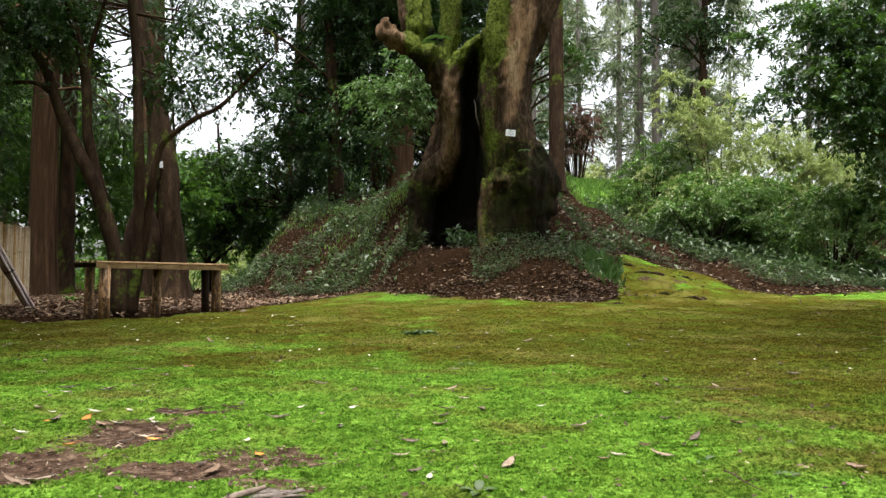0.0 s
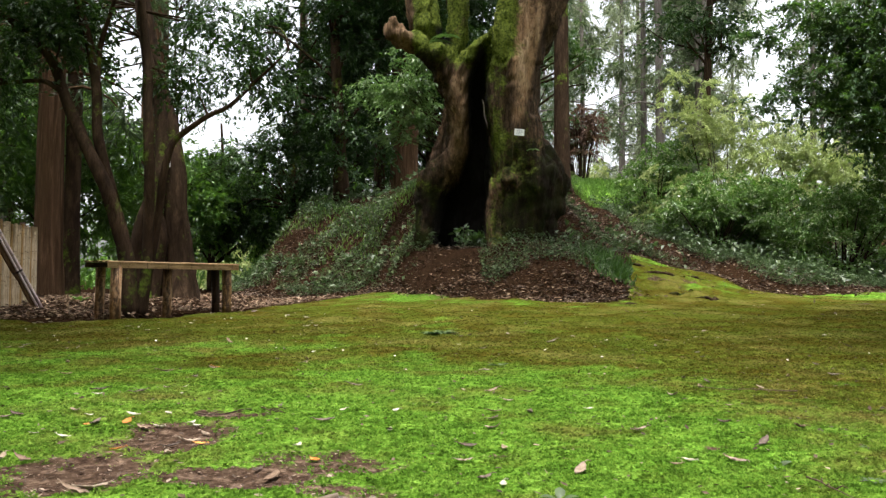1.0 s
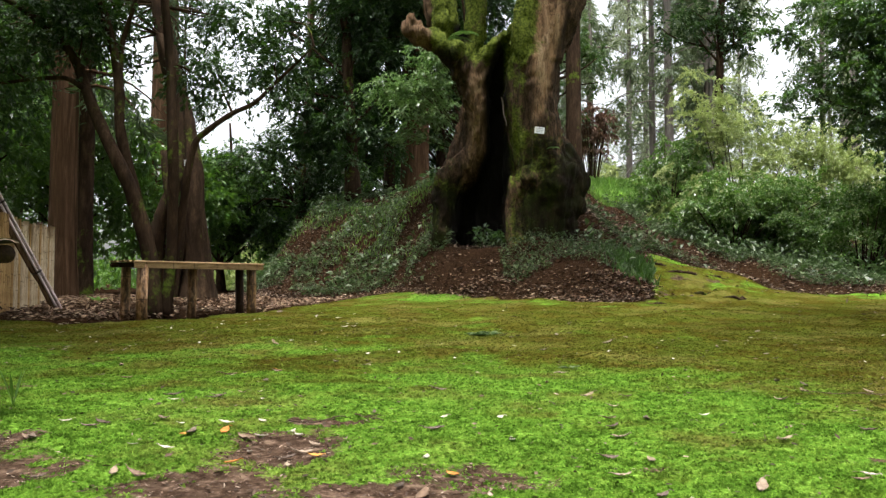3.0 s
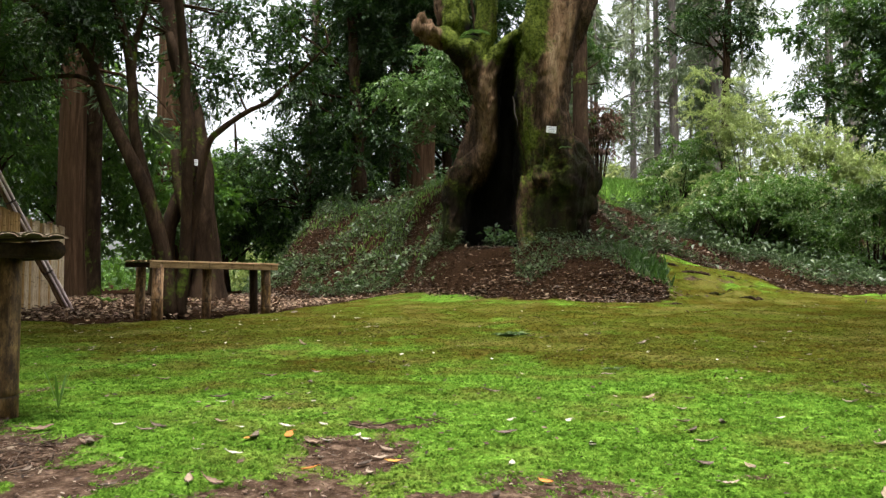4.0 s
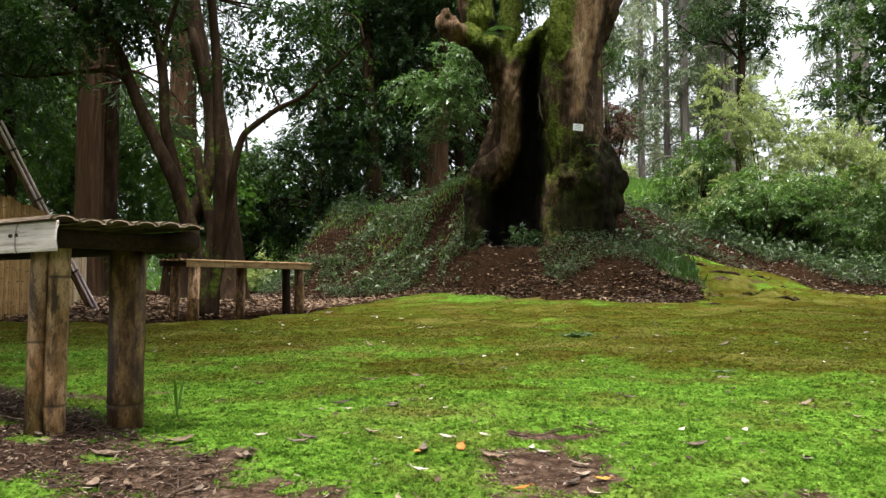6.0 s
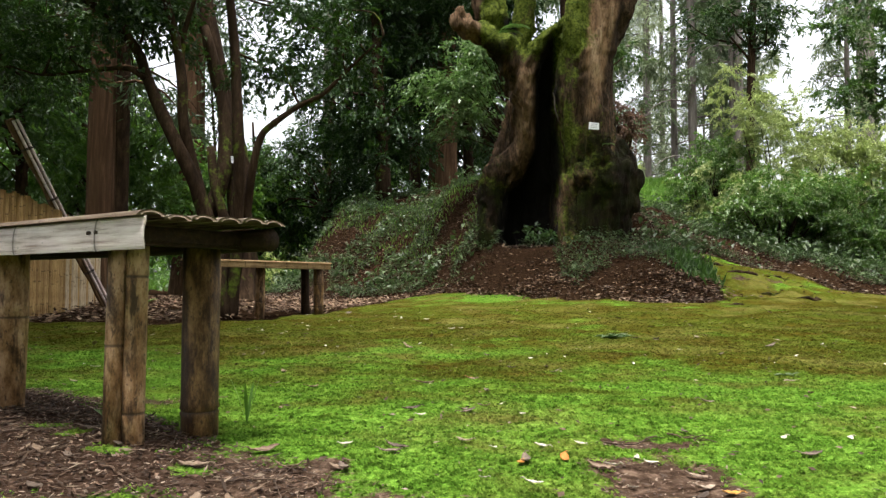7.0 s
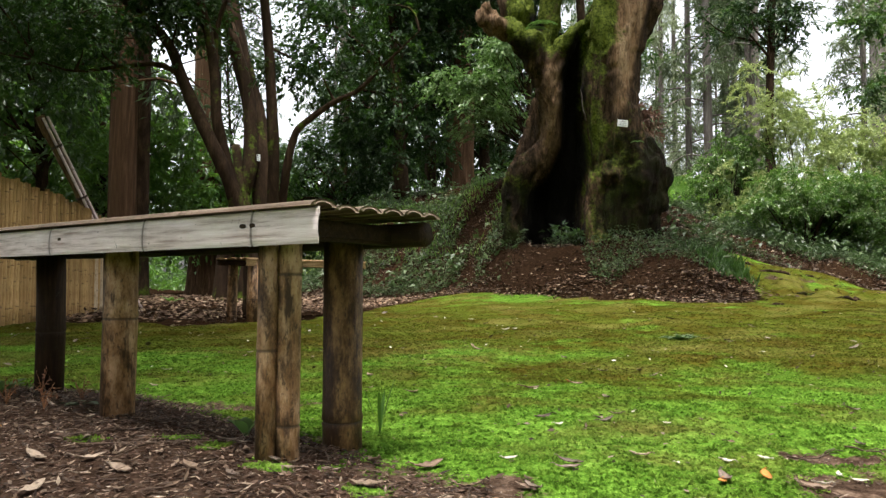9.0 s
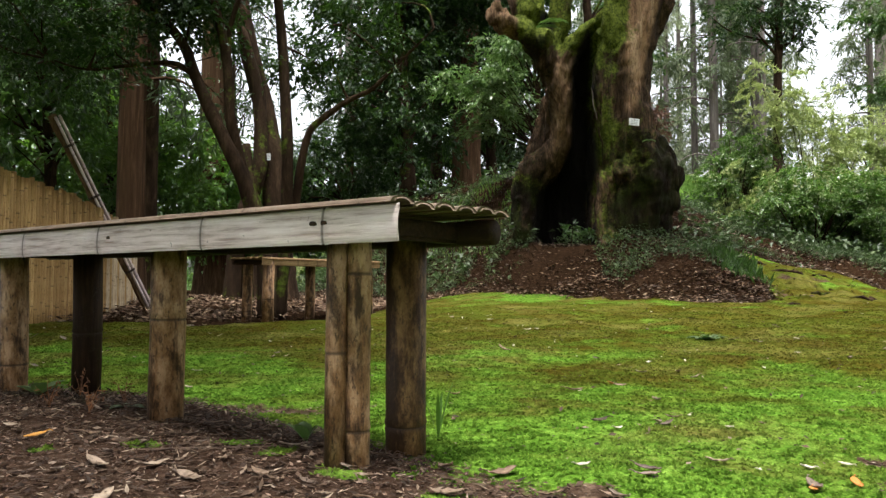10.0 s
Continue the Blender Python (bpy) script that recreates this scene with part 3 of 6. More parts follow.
def build_moss():
    """Cushions of moss: small tufts of sprigs, coarser with distance."""
    rng = np.random.default_rng(11)
    n, k = 205000, 5
    y = 0.85 * (12.5 / 0.85) ** (rng.random(n) ** 1.02)
    x = -0.75 + rng.uniform(-1, 1, n) * (1.05 + 0.62 * y)
    bare = dirt_mask(x, y)
    bare = bare + np.where(bare < 0.85, 0.3, 0.12) * rng.normal(size=n)
    keep = (bare < 0.5) & (litter_mask(x, y) < 0.5) & (rng.random(n) < 0.85 + 0.3 * sway(x, y, 9, 2))
    x, y = x[keep], y[keep]
    n = len(x)
    size = (0.0046 + 0.0025 * y) * rng.uniform(0.6, 1.3, n)
    # light cushion tops and shaded grooves, put into the tufts' colour
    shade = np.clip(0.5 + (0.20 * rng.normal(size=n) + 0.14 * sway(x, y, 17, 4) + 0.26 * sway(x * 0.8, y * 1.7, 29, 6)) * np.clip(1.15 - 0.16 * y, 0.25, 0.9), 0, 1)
    cx, cy, sz, sh = (np.repeat(a, k) for a in (x, y, size, shade))
    a = rng.uniform(0, 2 * np.pi, n * k)
    out = rng.uniform(0.1, 1.0, n * k)
    px, py = cx + np.cos(a) * out * sz * 0.8, cy + np.sin(a) * out * sz * 0.8
    p = np.stack([px, py, height(px, py)], -1)
    a2 = a + rng.normal(size=n * k) * 0.8
    tall = sz * (0.62 - 0.35 * out) * rng.uniform(0.6, 1.3, n * k) * np.clip(1.2 - 0.11 * cy, 0.25, 1.2)
    tip = p + np.stack([np.cos(a2) * sz * 0.95 * out, np.sin(a2) * sz * 0.95 * out, tall], -1)
    s = np.stack([-np.sin(a2), np.cos(a2), np.zeros(n * k)], -1) * (sz * 0.36)[:, None]
    v = np.stack([p - s, p + s, tip], 1).reshape(-1, 3)
    me = mesh_of("moss_carpet", v, np.arange(3 * n * k).reshape(-1, 3), MOSS, False)
    add_floats(me, brown=np.repeat(brown_shade_mask(cx, cy), 3), tuft=np.repeat(sh, 3), tip=np.tile([0.0, 0.0, 1.0], n * k))
    tagged(new("moss_carpet", me), "short bright green moss growing over the lawn", "moss", kind="stuff")


build_ground()
build_moss()

# ---- trees ----


def rand_dirs(rng, n, flat=1.0):
    d = rng.normal(size=(n, 3))
    d[:, 2] *= flat
    return d / np.linalg.norm(d, axis=1)[:, None]


def sprays(g, centres, radius, per, size, rng, flat=0.55, droop=0.35, slim=0.42, up=1.0, twigs=7):
    """Leaf clumps: around each centre a few twigs fan out, with leaves along them."""
    centres = np.asarray(centres, float)
    k = len(centres)
    tw = rand_dirs(rng, k * twigs, flat).reshape(k, twigs, 3)
    ln = rng.uniform(0.5, 1.15, (k, twigs, 1)) * np.broadcast_to(np.asarray(radius, float).reshape(-1, 1, 1), (k, 1, 1))
    which, ti = rng.integers(0, k, k * per), rng.integers(0, twigs, k * per)
    f = rng.random(k * per) ** 0.7
    d = tw[which, ti]
    p = centres[which] + d * ln[which, ti] * f[:, None]
    p[:, 2] -= droop * f ** 2 * ln[which, ti][:, 0]
    p += rng.normal(size=p.shape) * 0.05 * ln[which, ti]
    ld = d + rng.normal(size=p.shape) * 0.55
    ld[:, 2] -= droop
    nu = rng.normal(size=p.shape) * 0.45
    nu[:, 2] += up
    L = size * rng.uniform(0.6, 1.25, len(p))
    g.leaves(p, ld, nu, L, L * slim * rng.uniform(0.8, 1.2, len(p)))


def limbs(ob, start, ends, r0, rng, material, sides=5):
    """Thin arched branches from points of the trunk to the clumps, each a part of its own."""
    for e in ends:
        g = Geo()
        s = start(e)
        m = (s + e) / 2 + rng.normal(size=3) * 0.12 * np.linalg.norm(e - s)
        m[2] += 0.08 * np.linalg.norm(e - s)
        g.tube([s, m, e], [r0, r0 * 0.6, r0 * 0.15], sides, 0.1, knots=3, caps=False)
        under("branch", g.mesh("branch", material), ob)


def blob_centres(rng, n, c, r, keep=0.75, seed=1.0):
    """Points in an ellipsoid, with gaps."""
    p = rand_dirs(rng, n * 3) * (rng.random((n * 3, 1)) ** 0.45) * np.asarray(r) + np.asarray(c)
    k = sway(p[:, 0] + p[:, 2] * 0.6, p[:, 1] + p[:, 2], 1.5, seed) > -keep
    return p[k][:n]


def broadleaf(x, y, tall, trunk_r, crown, label, clumps=70, per=150, size=0.10, leaf=LAUREL, seed=0, bark=STEM_BARK, lean=(0, 0), group="", spray_r=0.75, slim=0.5, flat=0.55):
    """Evergreen broadleaf tree: crown is a list of ellipsoids (dx, dy, z, rx, ry, rz) round the trunk."""
    rng = np.random.default_rng(seed)
    z0 = float(height(x, y)) - 0.08
    ob = thing("broadleaf_tree", label, "tree", group, at=(x, y, z0))
    g = Geo()
    k = np.linspace(0, 1, 7)
    pts = np.stack([lean[0] * k ** 1.3 + 0.12 * np.sin(k * 5 + seed), lean[1] * k + 0.12 * np.cos(k * 4 + seed) - 0.12, k * tall], -1)
    rad = trunk_r * (1 - 0.75 * k)
    rad[0] *= 1.35
    g.tube(pts, rad, 12, 0.06, seed, 4)
    under("trunk", g.mesh("trunk", bark), ob)
    total = sum(c[3] * c[4] * c[5] for c in crown)
    cs = np.vstack([blob_centres(rng, max(4, int(clumps * c[3] * c[4] * c[5] / total)), (c[0], c[1], c[2] - z0), c[3:6], 0.55, seed) for c in crown])
    cs = cs[cs[:, 2] > 0.35]

    def start(e):
        h = min(max(0.12, (e[2] - 0.9) / tall), 0.92)
        return np.array([np.interp(h, k, pts[:, i]) for i in range(3)])

    limbs(ob, start, cs[:: max(1, len(cs) // 30)], trunk_r * 0.28, rng, bark)
    f = Geo()
    sprays(f, cs, rng.uniform(0.7, 1.2, len(cs)) * spray_r, per, size, rng, flat, slim=slim)
    under("crown", f.mesh("crown", leaf, False), ob)
    return ob


def cedar(x, y, tall, r, label, first=3.0, leaf=NEEDLE, bark=CEDAR_BARK, tiers=26, per=60, reach=1.9, seed=0, group="", lean=0.0, size=0.2, name="cedar_tree"):
    """Tall conifer: straight buttressed trunk, drooping branches with feathery sprays."""
    rng = np.random.default_rng(seed)
    z0 = float(height(x, y)) - 0.1
    ob = thing(name, label, "tree", group, at=(x, y, z0))
    k = np.array([0, 0.02, 0.06, 0.12, 0.3, 0.6, 1.0])
    pts = np.stack([lean * k * tall, 0 * k, k * tall], -1)
    g = Geo()
    g.tube(pts, r * np.array([1.45, 1.22, 1.06, 1.0, 0.9, 0.65, 0.12]), 16, 0.05, seed, 3)
    under("trunk", g.mesh("trunk", bark), ob)
    b, f = Geo(), Geo()
    cs = []
    for i in range(tiers):
        z = first + (tall - first) * (i + rng.random()) / tiers
        a, ln = rng.uniform(0, 2 * np.pi), reach * (1.05 - 0.75 * (z - first) / (tall - first)) * rng.uniform(0.6, 1.15)
        o = np.array([lean * z, 0, z])
        d = np.array([math.cos(a), math.sin(a), 0])
        p = np.array([o, o + d * ln * 0.4 + [0, 0, 0.05], o + d * ln * 0.75 - [0, 0, 0.12 * ln], o + d * ln - [0, 0, 0.4 * ln]])
        b.tube(p, [0.035, 0.025, 0.015, 0.006], 4, 0, knots=2, caps=False)
        cs += [p[1] * (1 - u) + p[3] * u + rng.normal(size=3) * 0.12 for u in (0.1, 0.45, 0.75, 1.0)]
    tagged(under("branch_work", b.mesh("branch_work", bark), ob), kind="stuff")
    sprays(f, cs, 0.5, per, size, rng, flat=0.5, droop=0.7, slim=0.16, up=0.6, twigs=9)
    under("crown", f.mesh("crown", leaf, False), ob)
    return ob


def shrub(x, y, blobs, label, clumps=60, per=110, size=0.08, leaf=LAUREL, seed=0, group="", category="shrub", name="shrub", spray_r=0.38, slim=0.42):
    """Many-stemmed bush: blobs (dx, dy, dz, rx, ry, rz) over the ground."""
    rng = np.random.default_rng(seed)
    z0 = float(height(x, y)) - 0.03
    ob = thing(name, label, category, group, at=(x, y, z0))
    total = sum(c[3] * c[4] * c[5] for c in blobs)
    cs = np.vstack([blob_centres(rng, max(4, int(clumps * c[3] * c[4] * c[5] / total)), c[:3], c[3:6], 0.6, seed) for c in blobs])
    ground_z = height(cs[:, 0] + x, cs[:, 1] + y, False) - z0
    cs[:, 2] = np.maximum(cs[:, 2], ground_z + 0.12)
    f = Geo()
    for e in cs[:: max(1, len(cs) // 22)]:
        s = np.array([e[0] * 0.25, e[1] * 0.25, 0.0])
        s[2] = float(height(s[0] + x, s[1] + y, False)) - z0 - 0.05
        m = s * 0.4 + e * 0.6 + [0, 0, 0.1]
        b = Geo()
        b.tube([s, m, e], [0.018, 0.011, 0.004], 5, 0.1, knots=3, caps=False)
        under("stem", b.mesh("stem", STEM_BARK), ob)
    sprays(f, cs, rng.uniform(0.7, 1.25, len(cs)) * spray_r, per, size, rng, droop=0.3, slim=slim)
    under("foliage", f.mesh("foliage", leaf, False), ob)
    return ob


def build_old_tree():
    """The huge hollow tree: two trunks joined by an arch over the hollow, burls, a broken stub and heavy limbs."""
    parts = [
        [(1.02, 11.4, 0.3, 0.52), (1.03, 11.38, 1.0, 0.51), (1.08, 11.35, 1.47, 0.555), (1.15, 11.33, 1.84, 0.57), (1.11, 11.28, 2.13, 0.49), (1.0, 11.18, 2.4, 0.40), (0.91, 11.18, 2.82, 0.37),
         (0.90, 11.18, 3.24, 0.385), (0.93, 11.18, 3.65, 0.41), (1.10, 11.18, 4.07, 0.40), (1.32, 11.18, 4.5, 0.35), (1.6, 11.2, 5.1, 0.30), (1.85, 11.3, 5.9, 0.24), (2.0, 11.4, 6.9, 0.15)],
        [(0.80, 11.0, 3.7, 0.20), (0.72, 10.98, 4.0, 0.16), (0.77, 10.98, 4.34, 0.14), (0.85, 10.98, 4.76, 0.13), (0.93, 10.9, 5.36, 0.12), (0.87, 10.8, 6.12, 0.09)],
        [(0.82, 11.15, 4.3, 0.142), (0.58, 11.2, 4.15, 0.122), (0.37, 11.25, 3.98, 0.118), (0.20, 11.35, 3.76, 0.144), (0.08, 11.45, 3.41, 0.192), (0.08, 11.55, 2.93, 0.172), (0.11, 11.65, 2.51, 0.158), (-0.04, 11.78, 2.25, 0.20),
         (-0.27, 11.85, 2.02, 0.25), (-0.37, 11.9, 1.75, 0.26), (-0.40, 11.9, 1.45, 0.22), (-0.42, 11.9, 1.1, 0.19), (-0.44, 11.9, 0.6, 0.22)],
        [(0.0, 11.55, 3.35, 0.2), (-0.18, 11.45, 3.7, 0.22), (-0.36, 11.3, 4.05, 0.22), (-0.48, 11.2, 4.4, 0.24), (-0.55, 11.2, 4.8, 0.23), (-0.62, 11.23, 5.45, 0.2), (-0.7, 11.3, 6.23, 0.18), (-0.78, 11.4, 6.92, 0.12)],
        [(-0.1, 11.45, 3.65, 0.15), (0.02, 11.5, 4.02, 0.12), (0.08, 11.5, 4.38, 0.15), (0.1, 11.5, 4.8, 0.16), (0.15, 11.55, 5.5, 0.14), (0.2, 11.6, 6.3, 0.09)],
        [(-0.22, 11.1, 3.76, 0.20), (-0.42, 11.05, 3.86, 0.165), (-0.64, 11.0, 3.98, 0.15), (-0.82, 10.98, 4.07, 0.15), (-0.95, 10.97, 4.16, 0.11), (-1.0, 10.97, 4.24, 0.05)],
        [(-0.78, 11.0, 4.05, 0.11), (-0.9, 10.92, 4.22, 0.07), (-0.92, 10.9, 4.33, 0.03)],
        [(0.34, 12.85, 0.5, 0.85), (0.36, 12.85, 1.27, 0.78), (0.42, 12.6, 2.19, 0.6), (0.46, 12.3, 3.12, 0.48), (0.5, 11.85, 3.75, 0.34), (0.64, 11.55, 4.1, 0.28)],
        [(1.0, 11.9, 0.7, 0.50), (1.0, 11.8, 2.0, 0.48), (0.9, 11.6, 3.2, 0.36)],
        [(-0.28, 12.5, 0.6, 0.34), (-0.28, 12.45, 1.6, 0.32), (-0.2, 12.3, 2.2, 0.25), (-0.02, 12.1, 2.8, 0.24), (0.08, 11.8, 3.3, 0.22)],
        [(0.68, 11.02, 1.9, 0.10), (0.62, 11.0, 1.3, 0.11), (0.58, 10.95, 0.6, 0.15)],
        [(0.88, 10.91, 1.6, 0.08), (0.83, 10.91, 1.1, 0.09), (0.80, 10.86, 0.6, 0.13)],
        [(1.18, 10.88, 1.7, 0.12), (1.14, 10.93, 1.2, 0.10), (1.16, 10.88, 0.6, 0.14)],
        [(1.36, 11.05, 1.4, 0.14), (1.38, 11.05, 1.0, 0.14), (1.42, 10.99, 0.6, 0.16)],
    ]
    burls = ((-0.4, 11.78, 1.98, 0.14), (-0.5, 11.8, 1.6, 0.12), (1.50, 11.2, 1.80, 0.25), (1.45, 11.1, 1.5, 0.2), (1.2, 10.98, 1.8, 0.28),
             (1.06, 10.98, 2.12, 0.2), (1.36, 10.98, 1.98, 0.2), (-0.45, 11.1, 4.25, 0.17), (0.86, 10.95, 1.86, 0.2))
    g = Geo()
    for i, p in enumerate(parts):
        a = np.array(p)
        g.tube(a[:, :3], a[:, 3], 18, 0.05, i, 4)
    for i, (bx, by, bz, br) in enumerate(burls):
        t = np.linspace(-1, 1, 9) * 0.999
        g.tube([(bx, by, bz + br * u) for u in t], br * np.sqrt(1 - t ** 2) + 0.004, 14, 0.05, i)
    me = g.mesh("rough", None)
    tmp = new("rough", me)
    mod = tmp.modifiers.new("join", "REMESH")
    mod.mode, mod.voxel_size = "VOXEL", 0.031
    bpy.context.view_layer.update()
    got = bpy.data.meshes.new_from_object(tmp.evaluated_get(bpy.context.evaluated_depsgraph_get()))
    bpy.data.objects.remove(tmp)
    n = len(got.vertices)
    co, no = np.empty(n * 3, np.float32), np.empty(n * 3, np.float32)
    got.vertices.foreach_get("co", co), got.vertices.foreach_get("normal", no)
    co, no = co.reshape(-1, 3), no.reshape(-1, 3)
    for _ in range(2):
        push = np.empty(n, np.float32)
        for i in range(n):
            c = Vector(co[i])
            ridge = abs(noise.noise(Vector((c.x * 5.5, c.y * 5.5, c.z * 0.9))))
            push[i] = 0.07 * noise.noise(Vector((c.x * 2.3, c.y * 2.3, c.z * 1.5))) + 0.06 * (0.5 - 2.2 * ridge) + (0.035 + 0.025 * (c.z < 2.1)) * noise.noise(Vector((c.x * 12, c.y * 12, c.z * 2.6))) + 0.03 * noise.noise(Vector((c.x * 22, c.y * 22, c.z * 10)))
        co = co + no * push[:, None] * (0.75 if _ == 0 else 0.25)
    got.vertices.foreach_set("co", co.ravel())
    got.update()
    x, y, z = co.T
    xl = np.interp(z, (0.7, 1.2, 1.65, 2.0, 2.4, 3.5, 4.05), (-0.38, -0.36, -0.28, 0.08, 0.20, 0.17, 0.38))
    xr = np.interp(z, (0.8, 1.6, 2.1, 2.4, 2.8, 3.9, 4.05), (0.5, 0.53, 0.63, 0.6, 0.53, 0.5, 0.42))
    # the hollow's darkness, painted on its walls
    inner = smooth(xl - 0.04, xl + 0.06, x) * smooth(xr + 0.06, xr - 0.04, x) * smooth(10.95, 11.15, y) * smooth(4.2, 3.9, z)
    # painted shade: a knot hole and the broken stub's underside
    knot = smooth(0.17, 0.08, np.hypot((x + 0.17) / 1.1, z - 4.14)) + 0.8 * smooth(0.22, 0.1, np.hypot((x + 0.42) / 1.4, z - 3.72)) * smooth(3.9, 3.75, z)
    strip = sway(x * 2.0, z * 0.5, 4.0, 2)
    limb = smooth(3.45, 3.95, z) * smooth(1.15, 0.75, x) * smooth(-0.75, -0.55, x)
    flank = smooth(0.86, 0.68, x - 0.16 * np.clip(z - 3.6, 0, 1)) * smooth(0.40, 0.52, x) * smooth(2.0, 2.5, z)
    butt = smooth(2.75, 2.3, z) * smooth(0.42, 0.6, x)
    edge = np.interp(z, (2.6, 2.75, 3.4, 4.1, 5.0), (0.96, 1.0, 1.10, 1.31, 1.7)) + 0.05 * strip
    # bare bark plates, lightened further to carry the light on these strips
    plate = smooth(-0.6, 0.2, strip + 0.3) * smooth(0.80, 0.88, x - 0.12 * np.clip(z - 3.5, 0, 1.5)) * smooth(edge + 0.04, edge - 0.04, x) * smooth(2.6, 2.9, z) + 0.55 * smooth(2.0, 2.5, z) * smooth(3.75, 3.4, z) * smooth(0.32, 0.22, x) * smooth(-0.12, 0.0, x)
    plate = plate + 0.45 * smooth(-0.55, -0.75, x) * smooth(3.7, 3.9, z)
    moss = 0.08 + 0.62 * limb + 0.34 * flank + 0.34 * butt * smooth(1.45, 1.15, x) + 0.18 * np.clip(no[:, 2], 0, 1) + 0.30 * smooth(0.0, -0.2, x) * smooth(2.4, 1.8, z) - 0.3 * smooth(-0.6, -0.8, x) * smooth(3.6, 3.9, z)
    # where bark is darkened as if shaded: overhang, foot and turned-away sides
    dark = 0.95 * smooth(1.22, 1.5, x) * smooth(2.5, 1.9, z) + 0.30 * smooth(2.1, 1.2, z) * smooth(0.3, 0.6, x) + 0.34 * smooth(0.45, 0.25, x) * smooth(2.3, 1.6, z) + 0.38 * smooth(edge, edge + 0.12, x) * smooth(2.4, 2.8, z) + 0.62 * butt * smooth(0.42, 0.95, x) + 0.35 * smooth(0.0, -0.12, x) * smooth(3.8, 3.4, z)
    add_floats(got, dark=np.clip(dark, 0, 1), plate=np.clip(plate, 0, 1), hollow_shade=np.clip(inner + knot, 0, 1), moss=moss)
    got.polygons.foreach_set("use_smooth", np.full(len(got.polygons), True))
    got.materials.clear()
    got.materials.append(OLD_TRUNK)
    ob = thing("hollow_tree", "huge old hollow tree with mossy ribbed brown bark on the knoll", "tree")
    under("trunk", got, ob)
    rng = np.random.default_rng(5)
    # crown clumps out of view, placed to shade trunk, knoll and lawn
    cs = np.vstack([blob_centres(rng, c[0], c[1:4], c[4:], 0.5, 2) for c in ((50, 1.9, 10.9, 8.4, 1.4, 2.4, 0.9), (18, 0.4, 12.8, 8.8, 2.2, 2.0, 1.0), (48, 0.9, 8.6, 8.4, 2.4, 2.4, 1.0))])
    f = Geo()
    tops = np.array([(2.0, 11.4, 6.7), (-0.66, 11.38, 6.7), (0.86, 10.85, 5.9)])
    limbs(ob, lambda e: tops[np.argmin(np.linalg.norm(tops - e, axis=1))], cs[::6], 0.06, rng, STEM_BARK)
    sprays(f, cs, 0.8, 90, 0.16, rng)
    under("crown", f.mesh("crown", LAUREL, False), ob)


build_old_tree()


def stem_tree(label, stems, crown, leaf_size, seed):
    """A tree of several stems; stems hold (x, y, z, radius), crown (clumps, x, y, z, rx, ry, rz)."""
    ob = thing("leaning_tree", label, "tree")
    for i, p in enumerate(stems):
        a = np.array(p)
        g = Geo()
        g.tube(a[:, :3], a[:, 3], 12, 0.09, i + seed, 4)
        under("stem", g.mesh("stem", STEM_BARK), ob)
    rng = np.random.default_rng(seed)
    cs = np.vstack([blob_centres(rng, c[0], c[1:4], c[4:], 0.35, 4) for c in crown])
    ends = np.vstack([np.array(p)[-5:, :3] for p in stems])
    limbs(ob, lambda e: ends[np.argmin(np.linalg.norm(ends - e, axis=1))], cs[::3], 0.014, rng, STEM_BARK)
    f = Geo()
    sprays(f, cs, 0.42, 95, leaf_size, rng, slim=0.55)
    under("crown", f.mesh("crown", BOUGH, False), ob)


def at_depth(y, rows):
    return [(x, y + 0.05 * math.sin(3 * z), z, r) for x, z, r in rows]


